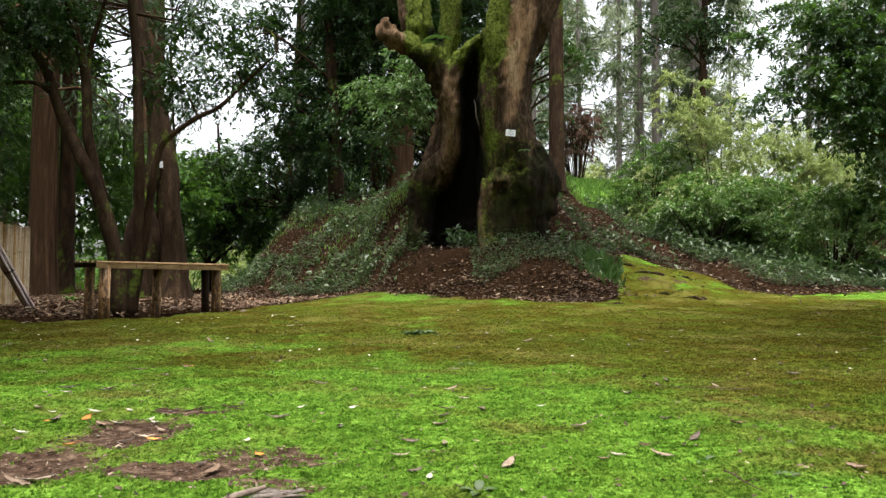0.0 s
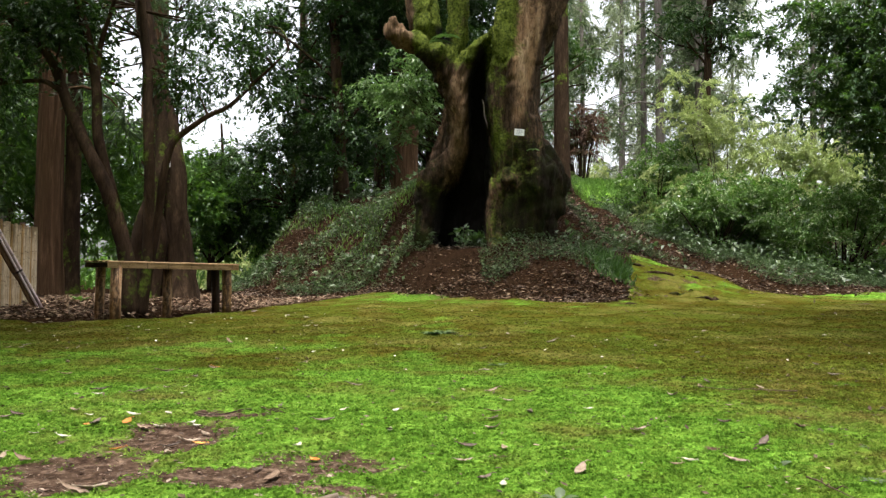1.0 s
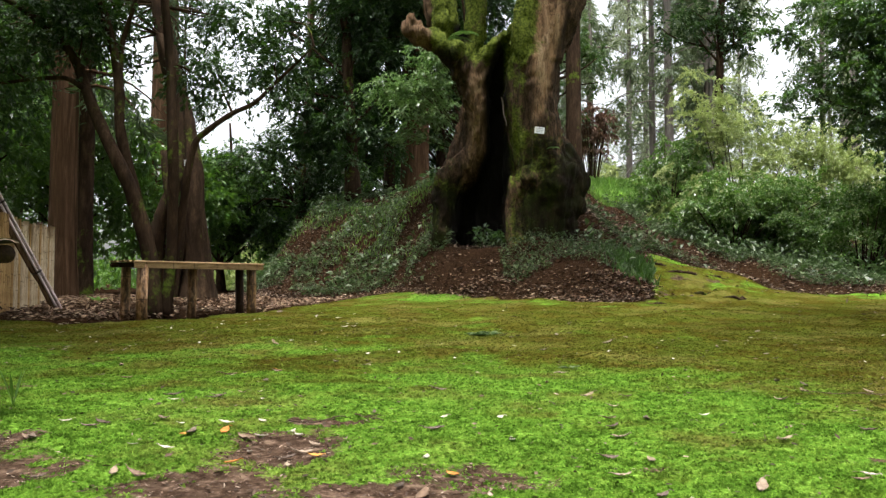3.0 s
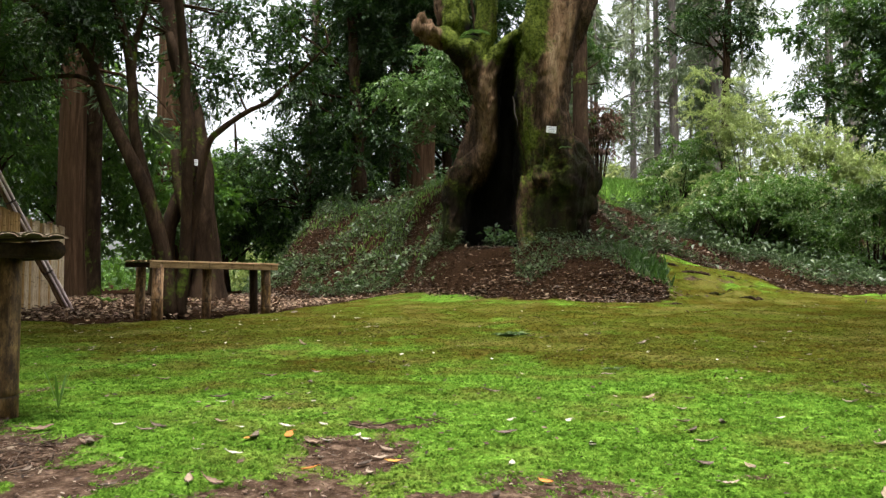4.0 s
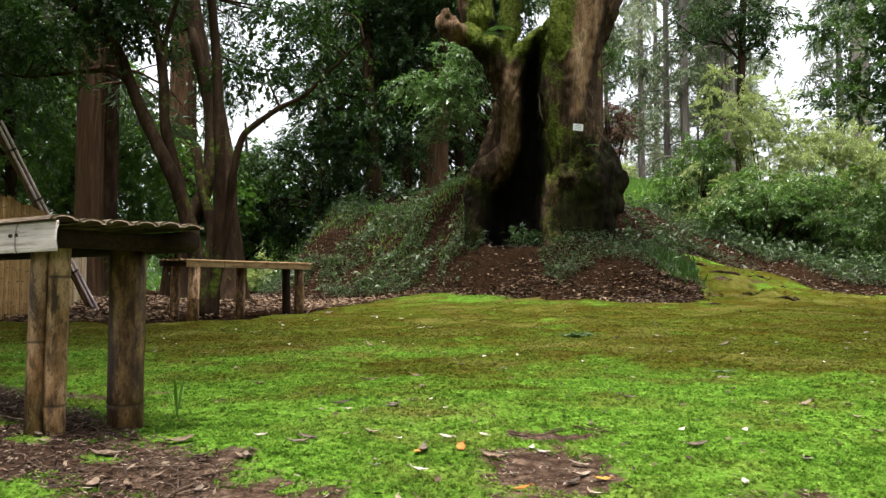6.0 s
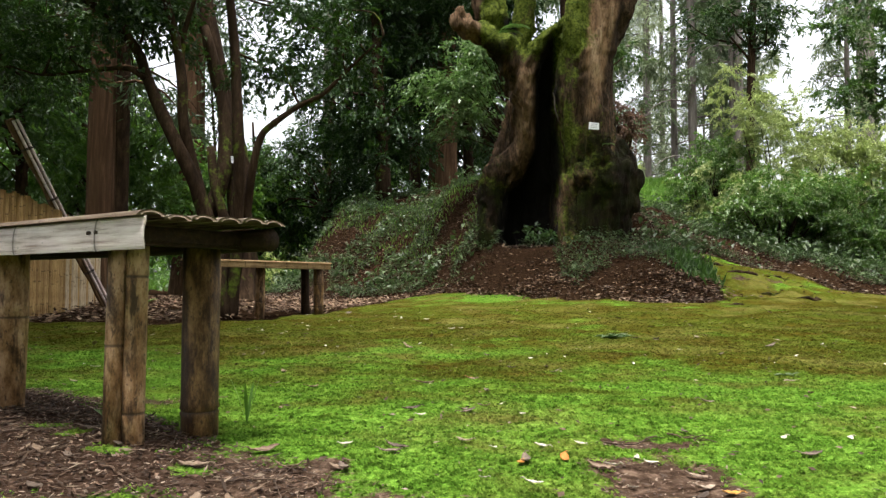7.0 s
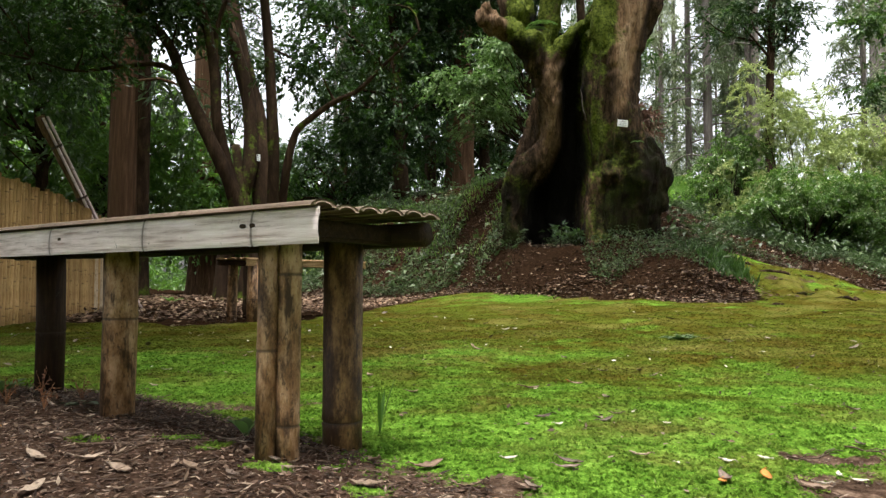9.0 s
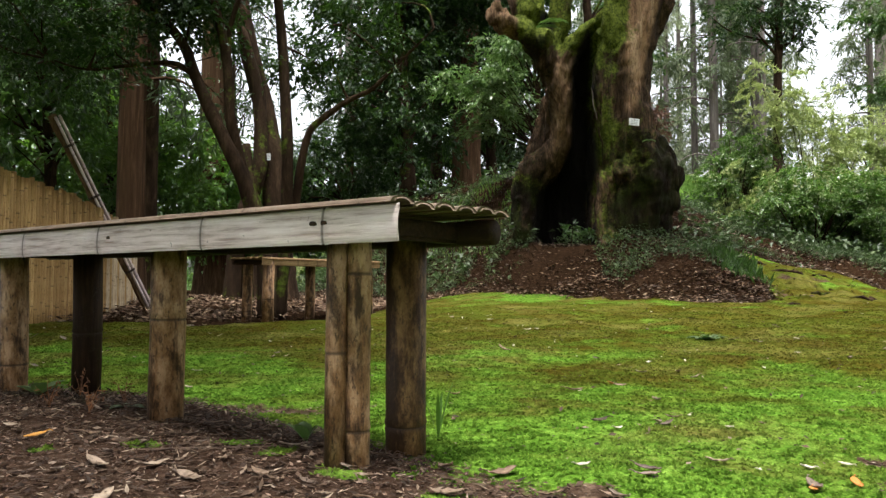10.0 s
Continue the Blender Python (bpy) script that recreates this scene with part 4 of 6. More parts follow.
# the slim tree just behind the far bench, leaning every way, and a thicker one behind it
stem_tree("dark slender tree with several leaning stems behind a bench", [
    at_depth(7.0, ((-3.12, -0.05, 0.10), (-3.17, 0.48, 0.078), (-3.26, 0.9, 0.072), (-3.37, 1.26, 0.067), (-3.51, 1.55, 0.062), (-3.67, 1.87, 0.057), (-3.81, 2.16, 0.052), (-3.92, 2.43, 0.047), (-4.11, 2.67, 0.041), (-4.33, 2.86, 0.036), (-4.57, 3.02, 0.026), (-5.0, 3.18, 0.016))),
    at_depth(7.12, ((-3.33, 1.1, 0.05), (-3.49, 1.72, 0.048), (-3.54, 2.15, 0.045), (-3.61, 2.53, 0.042), (-3.69, 2.86, 0.037), (-3.76, 3.13, 0.032), (-3.83, 3.46, 0.021))),
    at_depth(7.15, ((-3.57, 2.31, 0.032), (-3.56, 2.64, 0.026), (-3.46, 2.96, 0.021), (-3.36, 3.24, 0.016))),
    at_depth(7.1, ((-3.05, -0.05, 0.06), (-3.03, 0.48, 0.047), (-3.0, 0.96, 0.047), (-2.98, 1.44, 0.047), (-3.01, 1.92, 0.045), (-3.06, 2.46, 0.042), (-3.11, 3.0, 0.037), (-3.13, 3.6, 0.026))),
    at_depth(7.2, ((-3.07, 0.2, 0.043), (-2.95, 0.97, 0.037), (-2.89, 1.35, 0.037), (-2.81, 1.67, 0.032), (-2.68, 1.81, 0.027), (-2.46, 1.97, 0.024), (-2.25, 2.08, 0.021), (-2.04, 2.3, 0.016), (-1.85, 2.49, 0.011), (-1.69, 2.65, 0.005))),
    at_depth(6.95, ((-3.81, 2.16, 0.03), (-4.0, 2.26, 0.022), (-4.35, 2.24, 0.018), (-4.75, 2.2, 0.012), (-5.1, 2.3, 0.006))),
], ((70, -5.0, 7.4, 2.85, 1.3, 0.8, 0.62), (34, -4.1, 7.3, 2.95, 0.6, 0.6, 0.4), (9, -2.5, 7.3, 3.05, 0.6, 0.5, 0.3), (8, -1.95, 7.3, 2.45, 0.45, 0.3, 0.25), (8, -2.75, 7.3, 2.35, 0.35, 0.3, 0.3), (34, -4.0, 6.6, 4.0, 2.0, 1.6, 0.5)), 0.062, 3)
stem_tree("dark tree with a thick leaning trunk and thin mossy bark", [
    at_depth(10.2, ((-3.80, -0.1, 0.33), (-3.82, 0.3, 0.245), (-3.84, 0.71, 0.206), (-3.87, 1.33, 0.168), (-3.89, 1.87, 0.145), (-4.06, 2.64, 0.137), (-4.25, 3.43, 0.13), (-4.4, 4.21, 0.114), (-4.55, 5.2, 0.076))),
    at_depth(10.0, ((-4.38, -0.05, 0.125), (-4.35, 0.56, 0.105), (-4.27, 1.08, 0.097), (-4.04, 1.68, 0.09), (-4.03, 2.22, 0.082), (-4.09, 2.83, 0.075), (-4.3, 3.7, 0.05))),
    at_depth(9.95, ((-4.1, -0.05, 0.09), (-4.05, 0.5, 0.08), (-3.98, 1.0, 0.07), (-4.12, 1.6, 0.06), (-4.2, 2.1, 0.05))),
], ((30, -6.3, 9.6, 4.0, 1.5, 1.0, 0.7), (22, -6.9, 9.9, 3.1, 1.0, 0.8, 0.7), (30, -5.0, 9.4, 5.6, 2.6, 2.0, 0.8)), 0.075, 5)

# straight cedars at the edge of the clearing
cedar(-6.47, 11.7, 15, 0.205, "tall cedar with straight reddish brown trunk", 3.2, seed=1, tiers=30, reach=2.2)
cedar(-6.62, 12.7, 15, 0.13, "slim dark cedar close behind a thicker one", 4.5, bark=STEM_BARK, seed=2, tiers=22)
cedar(-7.35, 18.0, 16, 0.34, "stout cedar with a reddish trunk at the wood's edge", 6.0, seed=3, tiers=20)
cedar(-1.28, 19.6, 16, 0.36, "stout reddish cedar behind the knoll's crest", 6.2, seed=5, tiers=20)
cedar(-2.1, 21.5, 14, 0.16, "slim cedar behind the knoll", 5.0, bark=STEM_BARK, seed=6, tiers=18)
cedar(2.84, 18.9, 17, 0.2, "straight dark brown cedar on the ridge", 6.0, bark=STEM_BARK, seed=7, tiers=20)

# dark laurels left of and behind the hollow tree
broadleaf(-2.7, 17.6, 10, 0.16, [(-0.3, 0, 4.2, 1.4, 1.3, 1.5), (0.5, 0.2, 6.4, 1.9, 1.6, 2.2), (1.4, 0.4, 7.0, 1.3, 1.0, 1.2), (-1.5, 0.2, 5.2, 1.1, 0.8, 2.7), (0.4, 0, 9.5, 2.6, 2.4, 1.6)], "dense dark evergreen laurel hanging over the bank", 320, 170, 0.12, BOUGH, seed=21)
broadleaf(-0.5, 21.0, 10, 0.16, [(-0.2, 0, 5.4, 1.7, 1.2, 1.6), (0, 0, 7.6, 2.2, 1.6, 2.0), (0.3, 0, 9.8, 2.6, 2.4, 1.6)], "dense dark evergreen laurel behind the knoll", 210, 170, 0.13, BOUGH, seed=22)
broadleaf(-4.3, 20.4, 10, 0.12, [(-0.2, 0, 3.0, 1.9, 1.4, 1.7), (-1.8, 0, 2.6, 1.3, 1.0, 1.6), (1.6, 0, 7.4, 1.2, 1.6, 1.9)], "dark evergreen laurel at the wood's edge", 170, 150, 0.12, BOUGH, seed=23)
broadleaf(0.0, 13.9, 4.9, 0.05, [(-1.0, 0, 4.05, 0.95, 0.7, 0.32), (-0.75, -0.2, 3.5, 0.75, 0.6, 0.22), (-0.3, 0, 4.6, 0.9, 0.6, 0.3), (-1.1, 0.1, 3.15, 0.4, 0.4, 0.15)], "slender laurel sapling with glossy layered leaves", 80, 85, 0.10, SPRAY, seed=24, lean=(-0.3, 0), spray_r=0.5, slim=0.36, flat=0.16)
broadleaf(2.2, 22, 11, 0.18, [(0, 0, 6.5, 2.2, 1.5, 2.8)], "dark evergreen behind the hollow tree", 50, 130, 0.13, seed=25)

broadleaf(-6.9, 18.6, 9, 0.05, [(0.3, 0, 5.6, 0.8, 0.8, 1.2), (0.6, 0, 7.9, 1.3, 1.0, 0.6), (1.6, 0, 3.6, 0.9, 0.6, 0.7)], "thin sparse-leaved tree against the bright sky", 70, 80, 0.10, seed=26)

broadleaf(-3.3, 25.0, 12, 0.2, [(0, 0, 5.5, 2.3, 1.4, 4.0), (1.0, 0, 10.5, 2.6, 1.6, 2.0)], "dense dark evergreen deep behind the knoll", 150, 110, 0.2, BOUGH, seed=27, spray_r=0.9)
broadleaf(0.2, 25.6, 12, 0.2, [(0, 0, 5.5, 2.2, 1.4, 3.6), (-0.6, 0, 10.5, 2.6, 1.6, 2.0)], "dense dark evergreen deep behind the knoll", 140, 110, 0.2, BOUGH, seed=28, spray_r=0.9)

# the wood on the far side of the fence
for i, (bx, by, bz, rx) in enumerate(((-8.6, 15.5, 3.0, 2.0), (-10.2, 13.0, 3.8, 2.0), (-7.4, 18.5, 2.4, 1.9), (-12, 18, 5.5, 2.8), (-7.0, 22, 2.6, 2.2), (-9.2, 10.0, 4.0, 1.7), (-12.4, 20.5, 6.6, 2.4), (-8.3, 12.6, 5.2, 1.6))):
    broadleaf(bx, by, bz + 2.5, 0.12, [(0, 0, bz, rx, 1.6, 0.66 * bz)], "evergreen woodland tree behind the fence", 130 if i in (0, 2, 4) else 85, 122, 0.14, FRESH if i in (0, 2, 4) else WOODLAND, seed=31 + i, group="trees behind the fence")

# overhanging laurels on the right
broadleaf(8.1, 12.5, 8, 0.16, [(-0.9, 0, 4.1, 1.05, 0.9, 1.6), (0.6, 0, 6.4, 1.2, 1.2, 0.9), (0.1, 0, 3.2, 0.7, 0.8, 0.6), (-2.75, 0, 4.3, 0.38, 0.4, 0.6), (-2.45, 0, 3.55, 0.36, 0.4, 0.5), (-1.7, 0.2, 5.0, 0.6, 0.4, 0.35)], "dark glossy evergreen with boughs hanging over the bank", 330, 190, 0.085, LAUREL, seed=41, spray_r=0.5)
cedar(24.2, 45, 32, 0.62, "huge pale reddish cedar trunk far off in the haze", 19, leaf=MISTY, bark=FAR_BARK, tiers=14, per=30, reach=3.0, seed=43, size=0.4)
broadleaf(7.2, 20.5, 12, 0.14, [(-0.4, 0, 7.6, 1.5, 1.0, 0.8), (0.4, 0, 9.4, 2.0, 1.6, 0.9), (0.2, 0, 6.6, 0.7, 0.6, 0.5)], "tall evergreen with dark hanging boughs", 75, 150, 0.12, BOUGH, seed=42)

# pale bushes on the right bank
shrub(6.2, 16.5, [(0, 0, 0.8, 1.7, 1.2, 0.9), (0.5, 0.4, 1.8, 1.1, 0.9, 0.9), (-1.2, 0.2, 0.9, 1.0, 0.9, 0.9), (1.7, 0.3, 2.1, 0.6, 0.6, 1.0), (-0.6, 0.2, 2.3, 0.45, 0.5, 0.8), (2.6, 0.2, 1.5, 0.9, 0.8, 0.9), (-0.9, 0.2, 3.1, 0.75, 0.6, 0.8), (-0.1, 0.3, 2.8, 0.9, 0.7, 0.6)], "tall pale green bush with fresh leaves", 285, 230, 0.060, PALE, seed=51)
shrub(5.2, 14.6, [(0, 0, 0.7, 1.3, 0.9, 0.8), (1.2, 0.1, 0.7, 1.1, 0.8, 0.8)], "glossy green evergreen bush on the bank", 150, 210, 0.075, GLOSSY, seed=52)
shrub(4.75, 17.2, [(0, 0, 0.7, 1.0, 0.8, 0.7), (0.4, 0.1, 1.5, 0.8, 0.6, 0.6)], "dark glossy bush beside the trodden path", 80, 190, 0.07, GLOSSY, seed=56)
shrub(6.95, 13.2, [(0, 0, 0.8, 1.3, 0.9, 0.9), (1.0, 0.1, 1.5, 1.0, 0.8, 1.0)], "shiny-leaved camellia bush at the bank's foot", 170, 210, 0.068, GLOSSY, seed=53)
shrub(8.6, 17.5, [(0, 0, 1.4, 1.8, 1.2, 1.6)], "light green bush among trunks", 75, 120, 0.11, PALE, seed=54)
shrub(3.9, 22, [(0, 0, 1.6, 0.7, 0.7, 1.0)], "russet-leaved shrub on the ridge", 35, 110, 0.12, RUSSET, seed=55)

# unseen evergreens beside and behind the camera's line, added to shade the clearing
shade_tree = broadleaf(-5.5, -5.0, 11, 0.25, [(0, 0, 8.5, 3.2, 3.2, 4.4), (0, 0, 4.6, 2.2, 2.2, 1.8)], "unseen tall dark evergreen added to shade the clearing", 130, 42, 0.5, seed=61, spray_r=1.1, group="trees round the clearing")
for i, (hx, hy) in enumerate(((-1.5, -7.5), (3.5, -7.0), (7.5, -4.0), (-5.2, 1.0), (-7.6, 4.8), (-8, -10), (0.5, -12), (8, -10), (5.2, 2.6), (-6.4, 3.0))):
    copy_thing(shade_tree, pose(hx, hy, float(height(hx, hy)) - 0.08, 0, 0, 47 * i))

# the far wood: slim trunks against a bright sky
rng = np.random.default_rng(77)
for i in range(22):
    fy = rng.uniform(25, 44)
    slant = rng.uniform(0.10, 0.62)
    slant = slant - 0.14 if 0.44 < slant < 0.49 else slant
    fx = slant * fy
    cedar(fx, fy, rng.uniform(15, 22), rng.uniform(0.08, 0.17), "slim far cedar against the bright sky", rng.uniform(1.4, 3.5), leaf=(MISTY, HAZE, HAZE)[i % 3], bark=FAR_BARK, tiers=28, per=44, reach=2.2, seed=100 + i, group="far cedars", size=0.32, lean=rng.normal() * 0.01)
for i in range(22):
    fy = rng.uniform(24, 40)
    slant = rng.uniform(-0.80, -0.10)
    slant = slant - 0.3 if -0.50 < slant < -0.22 else slant
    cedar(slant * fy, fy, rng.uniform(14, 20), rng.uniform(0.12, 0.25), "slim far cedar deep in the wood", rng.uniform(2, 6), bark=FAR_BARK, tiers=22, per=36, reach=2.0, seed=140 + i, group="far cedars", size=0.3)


def undergrowth(lo, hi, n, leaf, label, seed, top=2.2):
    """Far scrub that closes the view between the trunks."""
    r = np.random.default_rng(seed)
    y = r.uniform(22, 46, n)
    x = r.uniform(lo, hi, n) * y
    z = height(x, y, False) + r.uniform(0.0, top, n)
    g = Geo()
    sprays(g, np.stack([x, y, z], -1), 1.3, 110, 0.22, r)
    tagged(new("undergrowth", g.mesh("undergrowth", leaf, False)), label, "undergrowth", kind="stuff")


undergrowth(-0.85, 0.05, 230, FRESH, "dense green scrub deep in the wood", 8)
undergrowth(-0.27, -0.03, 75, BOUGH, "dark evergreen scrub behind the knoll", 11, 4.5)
# pale leaf colour stands in for sunlight and haze on both scrubs below
undergrowth(-0.36, -0.23, 60, PALE, "sunlit pale green scrub beyond the wood", 10, 1.6)
undergrowth(0.05, 0.8, 190, PALE, "pale green scrub beyond the ridge", 9, 1.6)

# ---- what grows and lies on the knoll ----


def litter(n, region, size, name, label, seed, material=LITTER, lift=0.012, slim=(0.35, 0.6)):
    r = np.random.default_rng(seed)
    x, y = region(r, n)
    z = height(x, y) + r.uniform(0.0, lift, len(x))
    d = r.normal(size=(len(x), 3))
    d[:, 2] *= 0.15
    up = r.normal(size=(len(x), 3)) * 0.3
    up[:, 2] += 1
    L = size * r.uniform(0.5, 1.3, len(x))
    g = Geo()
    g.leaves(np.stack([x, y, z], -1), d, up, L, L * r.uniform(*slim, len(x)), fold=0.18, droop=-0.12)
    tagged(new(name, g.mesh(name, material, False)), label, "leaf litter", kind="stuff")


def knoll(r, n):
    x, y = r.uniform(-4.8, 9, n), r.uniform(8.5, 19.5, n)
    k = (litter_mask(x, y) + 0.3 * r.normal(size=n) > 0.5) & (bank(x, y) > -0.35) & (r.random(n) < (0.55 + 0.5 * sway(x, y, 2.1, 1)) * (1 - 0.85 * smooth(1.2, 0.7, np.hypot((x - 0.1) / 0.75, (y - 10.45) / 0.65))))
    return x[k], y[k]


def knoll_foot(r, n):
    x, y = r.uniform(-1.2, 2.4, n), r.uniform(8.6, 10.6, n)
    s = bank(x, y)
    k = (s > -0.5) & (s < 1.1 + 0.5 * sway(x, y, 2.7, 4)) & (r.random(n) < (0.6 + 0.6 * sway(x, y, 3.3, 2)) * (0.05 + 0.95 * smooth(-0.5, 0.15, s + 0.25 * sway(x, y, 4.1, 5))))
    return x[k], y[k]


def under_trees(r, n):
    x, y = r.uniform(-7.5, -1.4, n), r.uniform(6.3, 12.5, n)
    k = (litter_mask(x, y) > 0.45) & (r.random(n) < 0.75 + 0.4 * sway(x, y, 2.4, 1)) & ((np.hypot((x + 2.85) / 0.6, (y - 7.1) / 0.65) > 1) | (r.random(n) < 0.12))
    return x[k], y[k]


def bench_bed(r, n):
    x, y = r.uniform(-3.6, 0.4, n), r.uniform(1.0, 2.9, n)
    k = dirt_mask(x, y) > 0.45
    return x[k], y[k]


def bench_only(r, n):
    x, y = bench_bed(r, n * 2)
    k = bench_soil(x, y) < 1.15
    return x[k], y[k]


def bank_plants(r, n):
    x, y = r.uniform(-4.8, 9, n), r.uniform(8.8, 20, n)
    s = bank(x, y)
    front = 0.55 * smooth(1.2, 0.5, np.hypot((x - 1.8) / 0.6, (y - 10.1) / 0.8)) + 0.5 * smooth(1.2, 0.5, np.hypot((x + 1.3) / 0.7, (y - 12.2) / 1.2)) + 0.9 * smooth(1.2, 0.5, np.hypot((x - 0.75) / 0.55, (y - 10.5) / 0.35)) + 0.9 * smooth(1.2, 0.5, np.hypot((x - 0.55) / 0.16, (y - 9.9) / 0.6)) + 0.3 * smooth(1.2, 0.5, np.hypot((x - 1.5) / 0.5, (y - 9.6) / 0.45)) + 0.8 * smooth(1.2, 0.5, np.hypot((x + 0.7) / 0.45, (y - 11.7) / 0.8)) + 0.6 * smooth(1.2, 0.5, np.hypot((x + 2.4) / 0.9, (y - 14.0) / 2.0)) * 0.4
    k = (s > 0.2) & (litter_mask(x, y) > 0.5) & (path_dist(x, y) > 0.42) & ((x < 2.3) | (y > moss_edge(x) + 0.42)) & (sway(x, y, 2.3, 6) + 0.6 * sway(x, y, 5.1, 2) + 0.9 * smooth(3.0, 3.7, x) + 0.3 * smooth(-0.8, -1.4, x) + front > 0.42 - 0.2 * r.random(n))
    k &= ~((np.abs(x - 0.02) < 0.34) & (s < 1.9)) & ~((s < 0.7) & (x < 1.2) & (x > -1) & (r.random(n) < 0.75))
    return x[k], y[k]


litter(160000, knoll, 0.058, "leaf_litter", "dry brown fallen leaves covering the knoll", 1, lift=0.03)
litter(9000, knoll_foot, 0.055, "leaf_litter", "pale tan dry leaves along the foot of the knoll", 21, HEAP, lift=0.03)
litter(22000, under_trees, 0.06, "leaf_litter", "warm tan dry leaves heaped under the trees", 2, HEAP, lift=0.05)
litter(30000, bench_bed, 0.010, "leaf_crumbs", "small brown leaf crumbs on bare soil", 3, CRUMB, 0.005, (0.2, 0.6))
litter(34000, bench_only, 0.011, "bed_crumbs", "dark fibrous mulch crumbs round the bench", 33, MULCH, 0.006, (0.12, 0.6))
litter(13000, bench_only, 0.022, "bed_slivers", "thin dry slivers of leaf and bark on soil", 31, LITTER, 0.006, (0.08, 0.3))


def lawn(r, n):
    y = 1.0 * (8.5 / 1.0) ** r.random(n)
    x = -0.75 + r.uniform(-1, 1, n) * (1.1 + 0.6 * y)
    k = litter_mask(x, y) < 0.5
    return x[k], y[k]


def far_lawn(r, n):
    x, y = lawn(r, n)
    k = y > 3.2
    return x[k], y[k]


litter(2600, lawn, 0.016, "lawn_crumbs", "scattered flecks of dead leaf on the moss", 32, lift=0.008)


def ground_cover(n, region, size, name, label, seed, material, tall=0.12):
    r = np.random.default_rng(seed)
    x, y = region(r, n)
    z = height(x, y) + r.uniform(0.01, tall, len(x))
    d = r.normal(size=(len(x), 3))
    d[:, 2] = d[:, 2] * 0.4 - 0.15
    up = r.normal(size=(len(x), 3)) * 0.45
    up[:, 2] += 1
    L = size * r.uniform(0.5, 1.3, len(x))
    g = Geo()
    g.leaves(np.stack([x, y, z], -1), d, up, L, L * r.uniform(0.4, 0.65, len(x)))
    tagged(new(name, g.mesh(name, material, False)), label, "ground cover", kind="stuff")


ground_cover(300000, bank_plants, 0.038, "ivy_cover", "low dark ivy and ferns on the bank", 4, IVY, 0.15)

def bank_ferns(r, n):
    x, y = bank_plants(r, n)
    k = (np.hypot((x - 1.0) / 1.3, (y - 10.1) / 1.2) > 1) | (r.random(len(x)) < 0.15)
    return x[k], y[k]


ground_cover(25000, bank_ferns, 0.11, "fern_cover", "taller ferny weeds standing on the bank", 41, IVY, 0.34)


def grass(n, region, tall, name, label, seed, material=GRASS):
    r = np.random.default_rng(seed)
    x, y = region(r, n)
    p = np.stack([x, y, height(x, y) - 0.01], -1)
    d = r.normal(size=p.shape) * 0.35
    d[:, 2] = 1
    g = Geo()
    L = tall * r.uniform(0.5, 1.2, len(p))
    g.leaves(p, d, rand_dirs(r, len(p)), L, 0.016, 0.2, 0.25)
    tagged(new(name, g.mesh(name, material, False)), label, "grass", kind="stuff")


def ridge(r, n):
    x, y = r.uniform(1.2, 6.5, n), r.uniform(17.2, 22.5, n)
    k = path_dist(x, y) > 0.3
    return x[k], y[k]


def left_crest(r, n):
    x, y = r.uniform(-4, 0.2, n), r.uniform(12.5, 18, n)
    k = (bank(x, y) > 1.6) & (sway(x, y, 2.0, 3) > -0.3)
    return x[k], y[k]


grass(15000, ridge, 0.13, "ridge_grass", "fresh green grass on the sunny ridge", 5)
grass(4500, left_crest, 0.12, "crest_grass", "thin grass on the crest of the bank", 6)

def front_weeds(r, n):
    x, y = 2.25 + 0.18 * r.normal(size=n), 10.3 + 0.35 * r.normal(size=n)
    k = litter_mask(x, y) > 0.15
    return x[k], y[k]


def fresh_bank(r, n):
    x, y = 6.6 + 0.7 * r.normal(size=n), 16.6 + 0.9 * r.normal(size=n)
    k = (path_dist(x, y) > 0.7) & (sway(x, y, 3.0, 2) > -0.6)
    return x[k], y[k]


grass(2600, fresh_bank, 0.2, "bank_weeds", "fresh light green weeds on the bank", 8)
grass(650, front_weeds, 0.18, "knoll_weeds", "dull green grass tussock below the hollow tree", 7, WOODLAND)


def exposed_root(x, y, length, turn, r, seed):
    """A short stretch of root that lifts the moss: half sunk, its front bare."""
    rg = np.random.default_rng(seed)
    k = np.linspace(0, 1, 9)
    a = radians(turn)
    px = x + math.cos(a) * length * (k - 0.5) + rg.normal(size=9) * 0.02
    py = y + math.sin(a) * length * (k - 0.5) + rg.normal(size=9) * 0.02
    pz = height(px, py) + r * (np.array([-1.3, -0.5, -0.1, 0.1, 0.15, 0.1, 0.0, -0.5, -1.3]) + 0.15 * rg.normal(size=9))
    g = Geo()
    g.tube(np.stack([px, py, pz], -1), r * rg.uniform(0.75, 1.15, 9), 10, 0.22, seed, 4)
    tagged(new("exposed_root", g.mesh("exposed_root", STEM_BARK)), "dark gnarled root breaking through the mossy slope", "root", "roots on the slope")


for i, (rx, ry, rl, rt, rr) in enumerate(((2.93, 10.55, 0.46, 4, 0.026), (3.5, 10.8, 0.30, -8, 0.026), (2.7, 11.0, 0.3, 5, 0.028), (1.6, 8.75, 0.24, 3, 0.024), (3.05, 8.86, 0.34, -4, 0.02), (1.9, 8.1, 0.22, -6, 0.018), (2.9, 9.6, 0.26, 10, 0.02))):
    exposed_root(rx, ry, rl, rt, rr, i)


